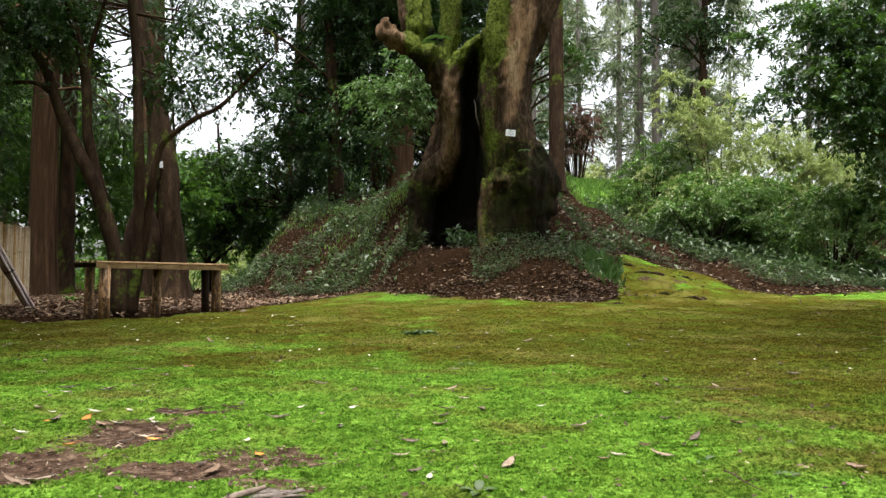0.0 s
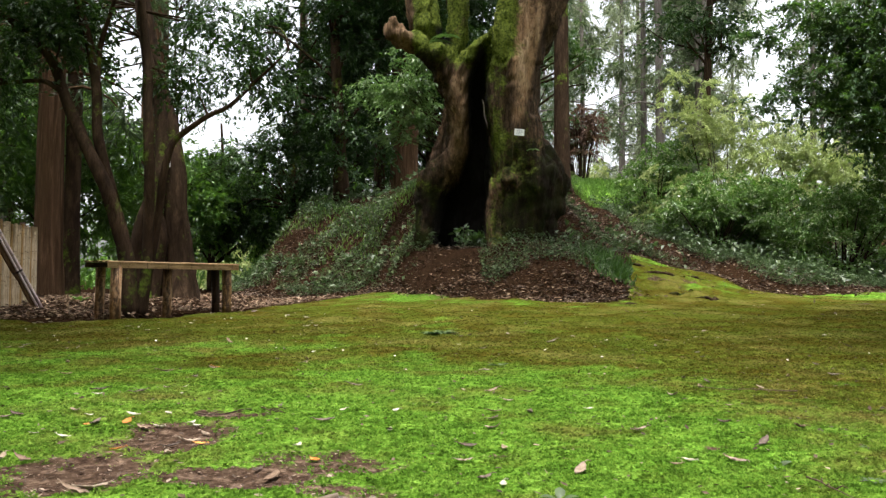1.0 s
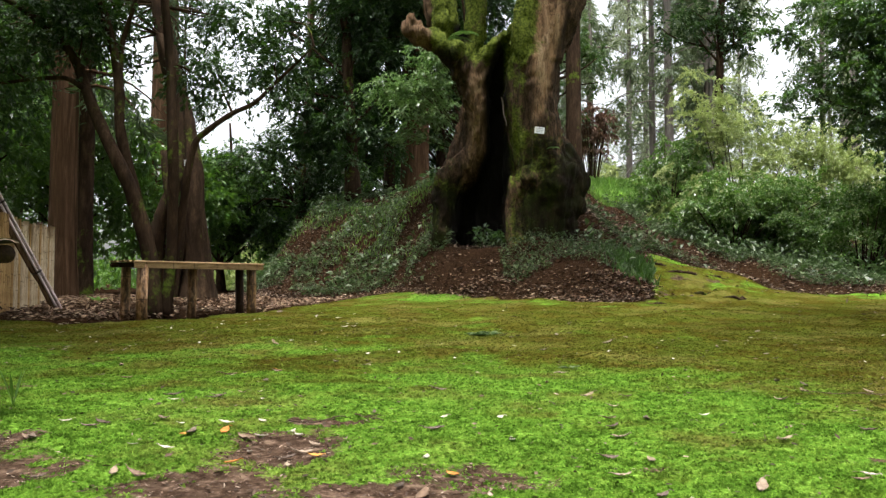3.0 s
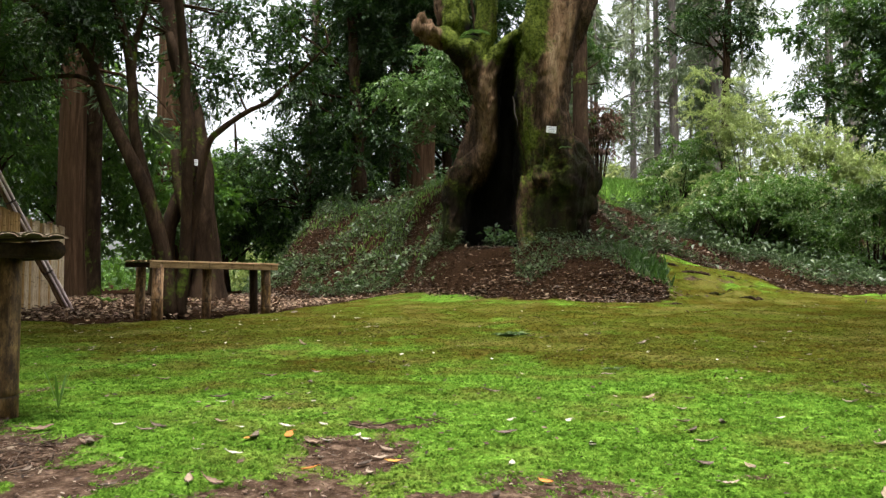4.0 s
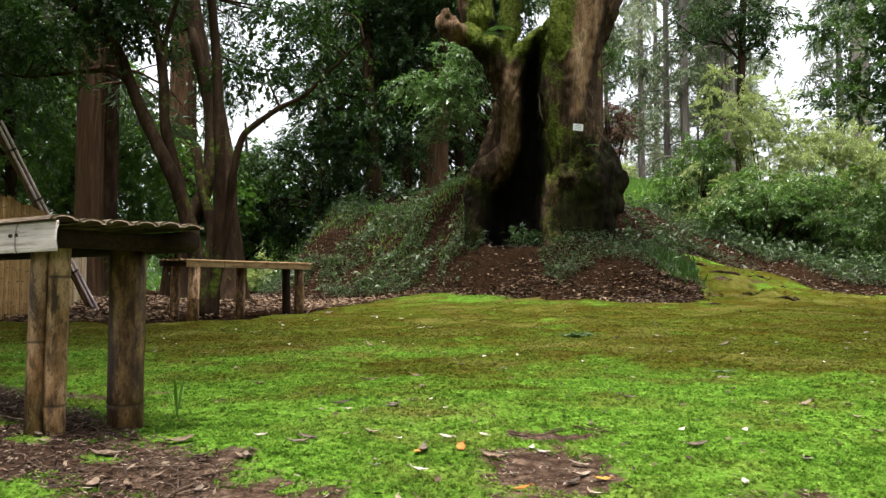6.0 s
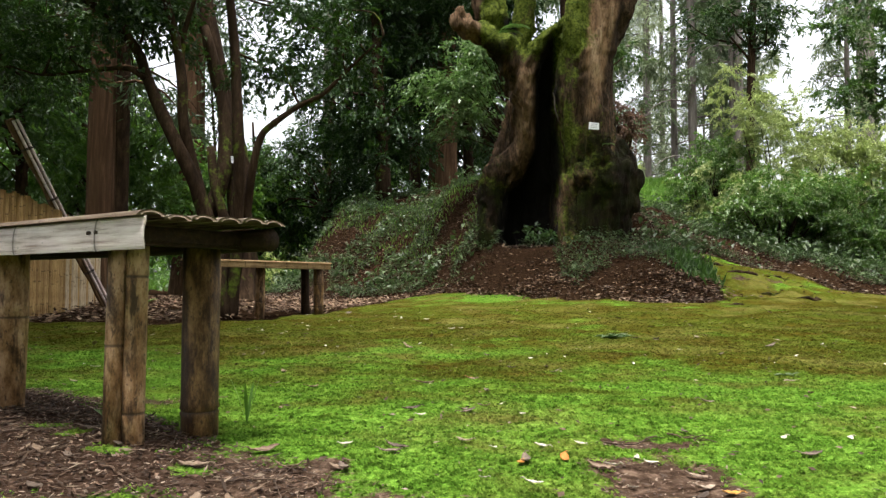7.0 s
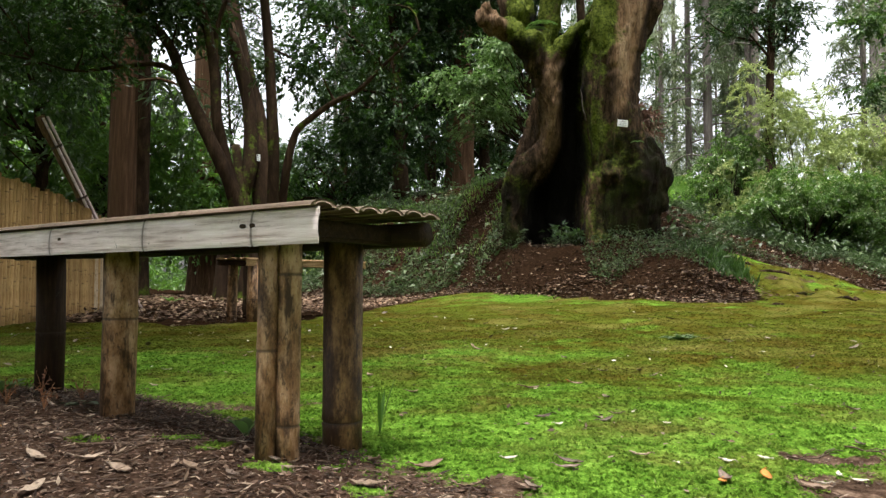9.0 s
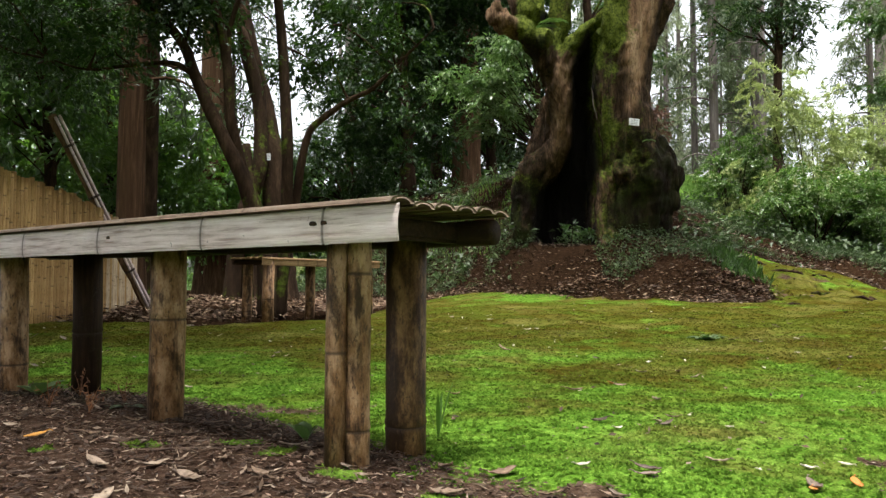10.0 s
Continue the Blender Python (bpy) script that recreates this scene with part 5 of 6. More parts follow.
def tree_fern(x, y, z, fronds, size, seed):
    """Pale fern rooted in a crook of the hollow tree."""
    r = np.random.default_rng(seed)
    ob = thing("tree_fern_tuft", "pale green fern tuft in a crook of the trunk", "fern", at=(x, y, z))
    for i in range(fronds):
        a = r.uniform(3.4, 6.0)
        u = np.linspace(0, 1, 12)
        L = size * r.uniform(0.7, 1.2)
        mid = np.stack([math.cos(a) * L * u, math.sin(a) * L * u * 0.6, L * (0.5 * u - 0.75 * u ** 2)], -1)
        side = np.array([-math.sin(a), math.cos(a), 0.0])
        g = Geo()
        g.tube(mid, 0.004 * (1.1 - u), 4, caps=False)
        for sgn in (-1, 1):
            d = np.tile(side * sgn, (10, 1)) + np.gradient(mid, axis=0)[1:11] * 6
            g.leaves(mid[1:11], d, np.tile([0, 0, 1.0], (10, 1)), 0.32 * L * np.sin(np.pi * u[1:11] * 0.9 + 0.2), 0.022)
        under("frond", g.mesh("frond", SPRAY, False), ob)


tree_fern(-0.10, 10.86, 4.0, 11, 0.26, 1)
tree_fern(-0.24, 10.86, 3.93, 9, 0.22, 2)
tree_fern(1.15, 10.70, 2.28, 4, 0.12, 3)


def hollow_strips():
    ob = thing("dead_wood", "thin grey splinters of dead wood hanging in the hollow", "wood", at=(0.46, 11.0, 3.1))
    for i, (dx, z0, z1, r) in enumerate(((-0.04, 0.0, -0.45, 0.008), (0.05, -0.55, -0.85, 0.011))):
        g = Geo()
        k = np.linspace(0, 1, 6)
        g.tube(np.stack([dx + 0.08 * k + 0.01 * np.sin(k * 9 + i), 0.04 * k, z0 + (z1 - z0) * k], -1), r * np.array([0.4, 1, 0.9, 1, 0.7, 0.2]), 7, 0.25, i, 3)
        under("splinter", g.mesh("splinter", STEM_BARK if i else GREY_WOOD), ob)


hollow_strips()


def hollow_plant(x, y, size, seed):
    r = np.random.default_rng(seed)
    z = float(height(x, y))
    ob = thing("hollow_plant", "dark-leaved seedling growing in the hollow", "plant", at=(x, y, z - 0.02))
    g = Geo()
    top = np.array([0.03, -0.02, size])
    g.tube([(0, 0, 0), (0.02, 0, size * 0.5), top], [0.008, 0.006, 0.003], 6, 0.1, seed, 3)
    under("stem", g.mesh("stem", STEM_BARK), ob)
    f = Geo()
    sprays(f, [top, top * 0.7], size * 0.35, 34, 0.09, r)
    under("foliage", f.mesh("foliage", LAUREL, False), ob)


hollow_plant(0.12, 11.02, 0.34, 1)
hollow_plant(0.36, 11.05, 0.24, 2)

# ---- bamboo benches ----


def culm(length, r, material, nodes=0.28, half=False, seed=0, sides=16, name="culm", arc=11, joints=None):
    """A bamboo cane along +x, with node rings; half: the upper half alone, with its wall's thickness."""
    rg = np.random.default_rng(seed)
    xs, rs, js = [0.0], [r], [0.0]
    spots, at = list(joints or ()), rg.uniform(0.3, 0.9) * nodes
    while not joints and at < length - 0.03:
        spots.append(at)
        at += nodes * rg.uniform(0.85, 1.15)
    for at in spots:
        for dx, k, dark in ((-0.012, 1.0, 0), (-0.004, 1.035, 0.1), (-0.001, 0.985, 1), (0.001, 0.985, 1), (0.004, 1.05, 0.25), (0.016, 1.0, 0)):
            xs.append(at + dx), rs.append(r * k), js.append(dark)
    xs.append(length), rs.append(r), js.append(0.0)
    xs, rs = np.array(xs), np.array(rs)
    bend = 0.004 * np.sin(xs / length * np.pi + seed)
    if not half:
        g = Geo()
        g.tube(np.stack([xs, bend, bend * 0.6], -1), rs, sides, 0.012, seed)
        me = g.mesh(name, material)
        add_floats(me, joint=np.concatenate([np.repeat(js, sides), [0, 0]]))
        return me
    th = np.linspace(0.06, np.pi - 0.06, arc)
    v = []
    for k in (1.0, 0.62):
        v.append(np.stack([np.repeat(xs[:, None], arc, 1), np.cos(th)[None] * rs[:, None] * k, np.sin(th)[None] * rs[:, None] * k + bend[:, None]], -1))
    n = len(xs)
    v = np.concatenate([a.reshape(-1, 3) for a in v])
    i, j = np.meshgrid(np.arange(n - 1), np.arange(arc - 1), indexing="ij")
    a = (i * arc + j).ravel()
    o = n * arc
    q = [np.stack([a, a + arc, a + arc + 1, a + 1], -1), np.stack([a + o, a + o + 1, a + o + arc + 1, a + o + arc], -1)]
    e = np.arange(arc - 1)
    for base in (0, (n - 1) * arc):
        q.append(np.stack([base + e, base + e + 1, base + e + 1 + o, base + e + o], -1))
    e = np.arange(n - 1) * arc
    for c in (0, arc - 1):
        q.append(np.stack([e + c, e + c + o, e + c + arc + o, e + c + arc], -1))
    me = mesh_of(name, v, np.vstack(q), material)
    add_floats(me, joint=np.tile(np.repeat(js, arc), 2))
    return me


def bamboo_bench(name, label, corner, axis, length, depth, top, legs, seed=0, slats=6, rail_r=0.027, cane=None):
    """Bench of split canes: corner is the front left corner, axis the front edge's turn. legs: (along, across, radius, dark)."""
    x, y = corner
    ob = thing(name, label, "bench", at=(x, y, 0), turn=axis)
    rg = np.random.default_rng(seed)
    cane = cane or BAMBOO_PALE
    w = depth / slats
    # front rail: a wide split cane on edge
    rail = culm(length, rail_r, cane, 0.23, True, seed + 1, name="front_rail", joints=[length - u for u in (1.40, 1.09, 0.775, 0.44, 0.145)] if cane is BAMBOO_PALE else None)
    under("front_rail", rail, ob, "pale weathered split bamboo rail", Matrix.Translation((0, 0.02, top - rail_r - 0.010)) @ pose(0, 0, 0, 88) @ Matrix.Diagonal((1, 1, 0.17, 1)))
    if cane is BAMBOO_PALE:
        for ku, kr in ((length - 0.165, 0.006), (length - 0.735, 0.004), (length - 0.142, 0.006), (length - 0.185, 0.003)):
            g = Geo()
            t = np.linspace(-1, 1, 7) * 0.99
            g.tube([(0, kr * 0.5 * k, 0) for k in t], kr * np.sqrt(1 - t ** 2), 10, 0.15, 3)
            under("knot", g.mesh("knot", BAMBOO_DARK), ob, "dark knot in the rail", Matrix.Translation((ku, 0.0165, top - rail_r - 0.006)) @ Matrix.Diagonal((2.0, 0.6, 1, 1)))
    for i in range(slats):
        a, b = rg.uniform(-0.012, 0.012), rg.uniform(-0.008, 0.008) 
        me = culm(length - a + b, w * 0.53, BAMBOO_SLAT if cane is BAMBOO_PALE else cane, 0.26, True, seed + 10 + i, name="slat")
        under("slat", me, ob, "", Matrix.Translation((a, w * (i + 0.62), top - w * 0.27 + 0.003 + rg.uniform(-0.004, 0.003))) @ Matrix.Diagonal((1, 1, 0.4, 1)))
    # cross bearers and the back rail under the slats
    low = top - w * 0.27 - 0.024
    for u in (0.09, length / 2, length - 0.1):
        bm = bmesh.new()
        bmesh.ops.create_cube(bm, size=1)
        for v in bm.verts:
            v.co = (v.co.x * 0.036, v.co.y * depth * 0.9, v.co.z * 0.034)
        bmesh.ops.bevel(bm, geom=bm.edges[:], offset=0.006, segments=2, affect="EDGES")
        me = bpy.data.meshes.new("bearer")
        bm.to_mesh(me)
        bm.free()
        me.materials.append(BAMBOO_DARK)
        under("bearer", me, ob, "dark wooden bearer", Matrix.Translation((u, 0.028 + depth * 0.45, low + 0.002)))
    me = culm(length * 0.98, 0.022, BAMBOO_DARK, 0.3, False, seed + 31, name="back_rail")
    under("back_rail", me, ob, "", Matrix.Translation((0.01, depth - 0.01, low + 0.004)))
    c, s = math.cos(radians(axis)), math.sin(radians(axis))
    for i, (u, v, r, dark) in enumerate(legs):
        gx, gy = x + u * c - v * s, y + u * s + v * c
        z = float(height(gx, gy)) - 0.05
        me = culm(low - z - 0.004 + 0.012 * (v < 0.1), r, (BAMBOO_LEG, BAMBOO_DARK, BAMBOO_STAIN)[int(dark)], rg.uniform(0.24, 0.36), False, seed + 50 + i, 18, name="leg")
        under("leg", me, ob, "", Matrix.Translation((u, v, z)) @ pose(0, 0, 0, rg.uniform(-1.5, 1.5), -90, 0))
    return ob


NEAR_LENGTH = 1.56
bamboo_bench("bamboo_bench", "weathered bamboo bench with split cane slats standing in bare soil",
             (BENCH[0][0] + BENCH[1][0] * NEAR_LENGTH, BENCH[0][1] + BENCH[1][1] * NEAR_LENGTH), math.degrees(math.atan2(-0.572, 0.82)), NEAR_LENGTH, 0.31, 0.432,
             [(NEAR_LENGTH - 0.185, 0.264, 0.036, 2), (NEAR_LENGTH - 0.147, 0.098, 0.0195, False), (NEAR_LENGTH - 0.168, 0.070, 0.0165, False), (NEAR_LENGTH - 0.72, 0.14, 0.035, False),
              (0.30, 0.26, 0.036, True), (0.16, 0.14, 0.034, False)], 3)
bamboo_bench("bamboo_bench", "bamboo bench with thick legs at the moss lawn's edge",
             (-2.956, 6.197), math.degrees(math.atan2(1.175, 0.78)), 1.41, 0.37, 0.515,
             [(0.11, 0.06, 0.046, False), (0.12, 0.32, 0.040, False), (0.75, 0.25, 0.042, False), (1.31, 0.08, 0.046, 2), (1.33, 0.27, 0.040, True)], 7, cane=BAMBOO_MID)

# ---- bamboo fence and the propped pole ----


def fence():
    a, b = Vector((-5.32, 9.3, 0)), Vector((-4.2, 3.7, 0))
    n = 92
    ob = thing("bamboo_fence", "tan fence of upright split bamboo canes", "fence", at=(a.x, a.y, 0), turn=math.degrees(math.atan2(b.y - a.y, b.x - a.x)))
    length = (b - a).length
    shapes = [culm(1.16, 0.027, BAMBOO_FENCE if i < 8 else BAMBOO_LIT, 0.3, True, 300 + i, name="slat", arc=5) for i in range(14)]
    rg = np.random.default_rng(9)
    turn = ob.matrix_world.to_3x3()
    for i in range(n):
        u = length * (i + 0.5) / n
        p = ob.matrix_world @ Vector((u, 0, 0))
        z = float(height(p.x, p.y)) - 0.08 - 0.15 * smooth(2.6, 0.0, u) + rg.uniform(-0.015, 0.02)
        # most slats of the far end take the paler cane with painted light
        under("slat", shapes[i % 8 if u > 1.3 or i % 5 == 3 else 8 + i % 6], ob, "", Matrix.Translation((u, rg.uniform(-0.004, 0.004), z)) @ pose(0, 0, 0, 0, -90, 0) @ pose(0, 0, 0, -90 + rg.uniform(-6, 6)))
    for z in (0.3, 0.85):
        me = culm(length, 0.02, BAMBOO_FENCE, 0.3, False, 330, name="rail")
        under("rail", me, ob, "", Matrix.Translation((0, -0.045, z)))
    for i in range(4):
        me = culm(1.15, 0.035, BAMBOO_DARK, 0.3, False, 340 + i, name="post")
        under("post", me, ob, "", Matrix.Translation((length * (i + 0.1) / 3.3, -0.1, -0.08)) @ pose(0, 0, 0, 0, -90, 0))


fence()


def leaning_pole():
    foot, head = Vector((-4.72, 8.35, -0.05)), Vector((-5.3, 7.4, 1.9))
    ob = thing("leaning_pole", "dark weathered plank propped aslant with two pale canes tied along it", "pole", at=foot)
    d = head - foot
    q = d.to_track_quat("X", "Z").to_matrix().to_4x4()
    length = d.length
    bm = bmesh.new()
    bmesh.ops.create_cube(bm, size=1)
    for v in bm.verts:
        v.co = (v.co.x * length + length / 2, v.co.y * 0.035, v.co.z * 0.085)
    bmesh.ops.subdivide_edges(bm, edges=[e for e in bm.edges if abs((e.verts[0].co - e.verts[1].co).x) > 1], cuts=14)
    for v in bm.verts:
        v.co.z += 0.01 * math.sin(v.co.x * 5) + 0.006 * math.sin(v.co.x * 17)
    bmesh.ops.bevel(bm, geom=bm.edges[:], offset=0.006, segments=1, affect="EDGES")
    me = bpy.data.meshes.new("plank")
    bm.to_mesh(me)
    bm.free()
    me.materials.append(PLANK)
    under("plank", me, ob, "", q)
    for k, dy in enumerate((-0.022, 0.022)):
        under("cane", culm(length * 0.98, 0.013, BAMBOO_PALE, 0.3, False, 360 + k, 8, name="cane"), ob, "pale thin bamboo cane", q @ Matrix.Translation((0.02, 0.028, 0.028 + dy)))
    for u in (0.25, 0.62, 0.86):
        g = Geo()
        t = np.linspace(0, 2 * np.pi, 17)
        for o in (-0.008, 0.0, 0.008):
            g.tube(np.stack([np.full(17, u * length + o), 0.012 + 0.036 * np.cos(t), 0.010 + 0.056 * np.sin(t)], -1), np.full(17, 0.004), 5, caps=False)
        under("cord", g.mesh("cord", CORD), ob, "dark cord lashing", q)


leaning_pole()

# ---- name cards on the trunks ----


def card(x, y, z, w, h, turn, lean, label):
    ob = thing("tree_label", label, "sign", at=(x, y, z), turn=turn)
    bm = bmesh.new()
    bmesh.ops.create_cube(bm, size=1)
    for v in bm.verts:
        v.co = (v.co.x * w, v.co.y * 0.006, v.co.z * h)
    bmesh.ops.bevel(bm, geom=bm.edges[:], offset=0.002, segments=1, affect="EDGES")
    me = bpy.data.meshes.new("plate")
    bm.to_mesh(me)
    bm.free()
    me.materials.append(CARD)
    plate = under("plate", me, ob, "", pose(0, 0, 0, 0, lean, 0))
    rg = np.random.default_rng(int(z * 100))
    for k in range(3):
        length = w * rg.uniform(0.5, 0.75)
        v = np.array([(-length / 2, -0.0055, -0.5), (length / 2, -0.0055, -0.5), (length / 2, -0.0055, 0.5), (-length / 2, -0.0055, 0.5)]) * (1, 1, h * 0.07) + (0, 0, h * (0.25 - 0.25 * k))
        under("text_bar", mesh_of("text_bar", v, np.array([[0, 1, 2, 3]]), INK), plate)
    g = Geo()
    g.tube([(0, 0.02, h * 0.5 - 0.01), (0, -0.004, h * 0.5 - 0.01), (0, -0.007, h * 0.5 - 0.01)], [0.003, 0.003, 0.006], 8)
    under("nail", g.mesh("nail", CORD), ob)


card(0.945, 10.66, 2.53, 0.145, 0.095, 4, 5, "small white name card nailed to the hollow trunk")
card(-3.92, 9.97, 1.94, 0.065, 0.085, 8, 0, "small white name card on a dark stem")

# ---- fallen leaves and petals on the moss ----


def curled_leaf(name, length, width, curl, cup, seed, material):
    """One thick, curled leaf with a midrib and a short stalk."""
    r = np.random.default_rng(seed)
    n, k = 9, 5
    u = np.linspace(0, 1, n)
    half = width / 2 * np.sin(np.pi * np.clip(u * 0.94 + 0.05, 0, 1)) ** 0.8
    s = np.linspace(-1, 1, k)
    U, S = np.meshgrid(u, s, indexing="ij")
    x = (U - 0.5) * length
    y = S * half[:, None] * (1 + 0.08 * r.normal(size=(n, 1)))
    z = curl * length * (U - 0.5) ** 2 * 2 + cup * np.abs(S) ** 1.5 * half[:, None] + 0.018 * length * r.normal(size=(n, k))
    top = np.stack([x, y, z], -1).reshape(-1, 3)
    v = np.vstack([top, top - [0, 0, 0.0012]])
    i, j = np.meshgrid(np.arange(n - 1), np.arange(k - 1), indexing="ij")
    a = (i * k + j).ravel()
    o = n * k
    q = [np.stack([a, a + k, a + k + 1, a + 1], -1), np.stack([a + o, a + o + 1, a + o + k + 1, a + o + k], -1)]
    e = np.arange(n - 1) * k
    for c in (0, k - 1):
        q.append(np.stack([e + c, e + c + o, e + c + k + o, e + c + k], -1))
    g = Geo()
    g.add(v, np.vstack(q))
    g.tube([(-length * 0.5, 0, z[0, 2]), (-length * 0.62, 0.004, z[0, 2] + 0.003), (-length * 0.72, 0.01, z[0, 2])], [0.0013, 0.0011, 0.001], 5)
    me = g.mesh(name, material)
    me.vertices.foreach_get("co", buf := np.empty(len(me.vertices) * 3, np.float32))
    me.vertices.foreach_set("co", (buf.reshape(-1, 3) - [0, 0, buf[2::3].min()]).astype(np.float32).ravel())
    return me


def leaf_paint(name, a, b, rough=0.6):
    m = Mat(name, rough, 0.3)
    c = m.mix(m.chance(), a, b)
    m.color(m.mix(m.ramp(m.noise(90, 4, rough=0.7), [(0.45, 0.0), (0.7, 0.65)]), c, tuple(x * 0.4 for x in a)))
    m.bump(m.noise(160, 3), 0.4, 0.002)
    return m.m


PETAL = leaf_paint("cream_petal", (0.38, 0.33, 0.25), (0.62, 0.57, 0.47))
AMBER = leaf_paint("amber_leaf", (0.45, 0.16, 0.03), (0.60, 0.30, 0.06))
TAN = leaf_paint("tan_leaf", (0.17, 0.11, 0.07), (0.38, 0.30, 0.225))
WITHERED = leaf_paint("withered_stalk", (0.13, 0.05, 0.02), (0.26, 0.12, 0.05))
TWIG = leaf_paint("dry_twig", (0.06, 0.036, 0.022), (0.14, 0.09, 0.058))
UMBER = leaf_paint("umber_leaf", (0.07, 0.048, 0.035), (0.20, 0.15, 0.115))
KINDS = {
    "petal": ([curled_leaf("fallen_petal", 0.036, 0.016, 0.18, 0.2, i, PETAL) for i in range(4)], "fallen_petal", "cream fallen petal lying on the moss", "petal"),
    "amber": ([curled_leaf("fallen_leaf", 0.045, 0.024, 0.2, 0.2, 10 + i, AMBER) for i in range(2)], "fallen_leaf", "orange brown fallen leaf", "leaf"),
    "tan": ([curled_leaf("fallen_leaf", 0.064, 0.021, 0.22, 0.3, 20 + i, TAN) for i in range(4)], "fallen_leaf", "dry tan fallen leaf, curled up", "leaf"),
    "umber": ([curled_leaf("fallen_leaf", 0.06, 0.02, 0.2, 0.28, 30 + i, UMBER) for i in range(4)], "fallen_leaf", "dark brown curled fallen leaf", "leaf"),
}
leaf_rng = np.random.default_rng(17)


def drop_leaf(kind, x, y, turn=None, scale=1.0):
    shapes, name, label, cat = KINDS[kind]
    ob = tagged(new(name, shapes[int(leaf_rng.integers(len(shapes)))]), label, cat, "leaves on the lawn")
    turn = leaf_rng.uniform(0, 360) if turn is None else turn
    m = pose(x, y, float(height(x, y)) + 0.004, leaf_rng.normal() * 7, leaf_rng.normal() * 7, turn)
    ob.matrix_world = m @ Matrix.Diagonal((scale * 0.88, scale * 0.88, scale * 0.88, 1))


# those that stand out, one by one
STRAY = {
    "petal": ((-0.88, 1.84), (-0.8, 1.87), (-1.0, 1.61), (-0.92, 1.59), (-0.97, 1.81), (-0.69, 1.76), (-0.76, 1.61), (-0.4, 1.53), (-0.37, 1.95), (-1.12, 2.17), (-0.88, 2.19), (-0.77, 1.73), (-1.25, 1.84), (0.29, 1.99), (0.36, 1.39), (-0.71, 1.79)),
    "amber": ((-0.85, 1.74), (-0.62, 1.57), (-0.76, 1.49), (-0.35, 1.44), (-2.21, 1.89), (-0.93, 1.71), (-0.99, 2.86)),
    "tan": ((-0.79, 1.7), (-0.65, 1.47), (-0.65, 1.6), (-0.64, 1.67), (-0.4, 1.29), (-0.97, 2.3), (-0.06, 1.39), (-0.67, 1.19), (-0.68, 1.16), (0.04, 2.25), (0.03, 1.91), (0.01, 1.71), (0.33, 1.64), (0.14, 1.3), (0.7, 1.67), (-1.24, 1.66), (-1.48, 1.77),
            (-1.39, 1.77), (-0.94, 1.4), (-0.9, 1.4), (-1.41, 1.46), (-1.48, 1.65), (-1.37, 1.49), (-2.04, 2.08), (-2.11, 1.9), (-2.37, 2.12), (-1.87, 2.03), (-1.92, 1.7), (-1.75, 1.67), (-1.69, 1.76), (-2.01, 1.71), (-1.13, 2.71), (-0.98, 2.8), (-1.63, 2.98), (-1.26, 3.94)),
    "umber": ((-0.67, 1.55), (-0.39, 1.79), (-0.55, 2.02), (-1.02, 2.23), (0.56, 1.74), (-0.03, 1.26), (-1.16, 1.77), (-1.07, 1.39), (-0.95, 2.51), (-1.15, 1.81), (-1.23, 1.66), (-1.15, 2.23), (-1.01, 2.2), (0.46, 3.94), (0.06, 2.86), (0.73, 2.58)),
}
for kind, spots in STRAY.items():
    for lx, ly in spots:
        drop_leaf(kind, lx, ly, scale=leaf_rng.uniform(0.55, 1.0) * (1.4 if ly > 3.5 else 1.0))
for i in range(22):
    drop_leaf("petal", leaf_rng.uniform(-3.6, -0.9), leaf_rng.uniform(4.8, 6.6), scale=leaf_rng.uniform(0.5, 1.3))
# and the scattered rest
for i in range(95):
    ly = 1.2 + 6.2 * leaf_rng.random() ** 1.3
    lx = -0.7 + leaf_rng.uniform(-1, 1) * (0.9 + 0.55 * ly)
    if litter_mask(lx, ly) < 0.4:
        drop_leaf(("tan", "tan", "umber", "petal", "umber")[i % 5], lx, ly, scale=leaf_rng.uniform(0.4, 0.95))

for i in range(46):
    lu, lv = leaf_rng.uniform(-0.1, 1.5), leaf_rng.uniform(-0.45, 0.3)
    lx, ly = BENCH[0][0] + BENCH[1][0] * lu + BENCH[2][0] * lv, BENCH[0][1] + BENCH[1][1] * lu + BENCH[2][1] * lv
    if bench_soil(lx, ly) < 1.1:
        drop_leaf(("tan", "umber", "umber")[i % 3], lx, ly, scale=leaf_rng.uniform(0.35, 0.75))

litter(300, far_lawn, 0.024, "pale_flecks", "cream flecks of petal and dry leaf on the lawn", 34, PETAL, 0.012)
litter(160, far_lawn, 0.06, "dark_flecks", "dark curled dead leaves on the lawn", 35, UMBER, 0.02)

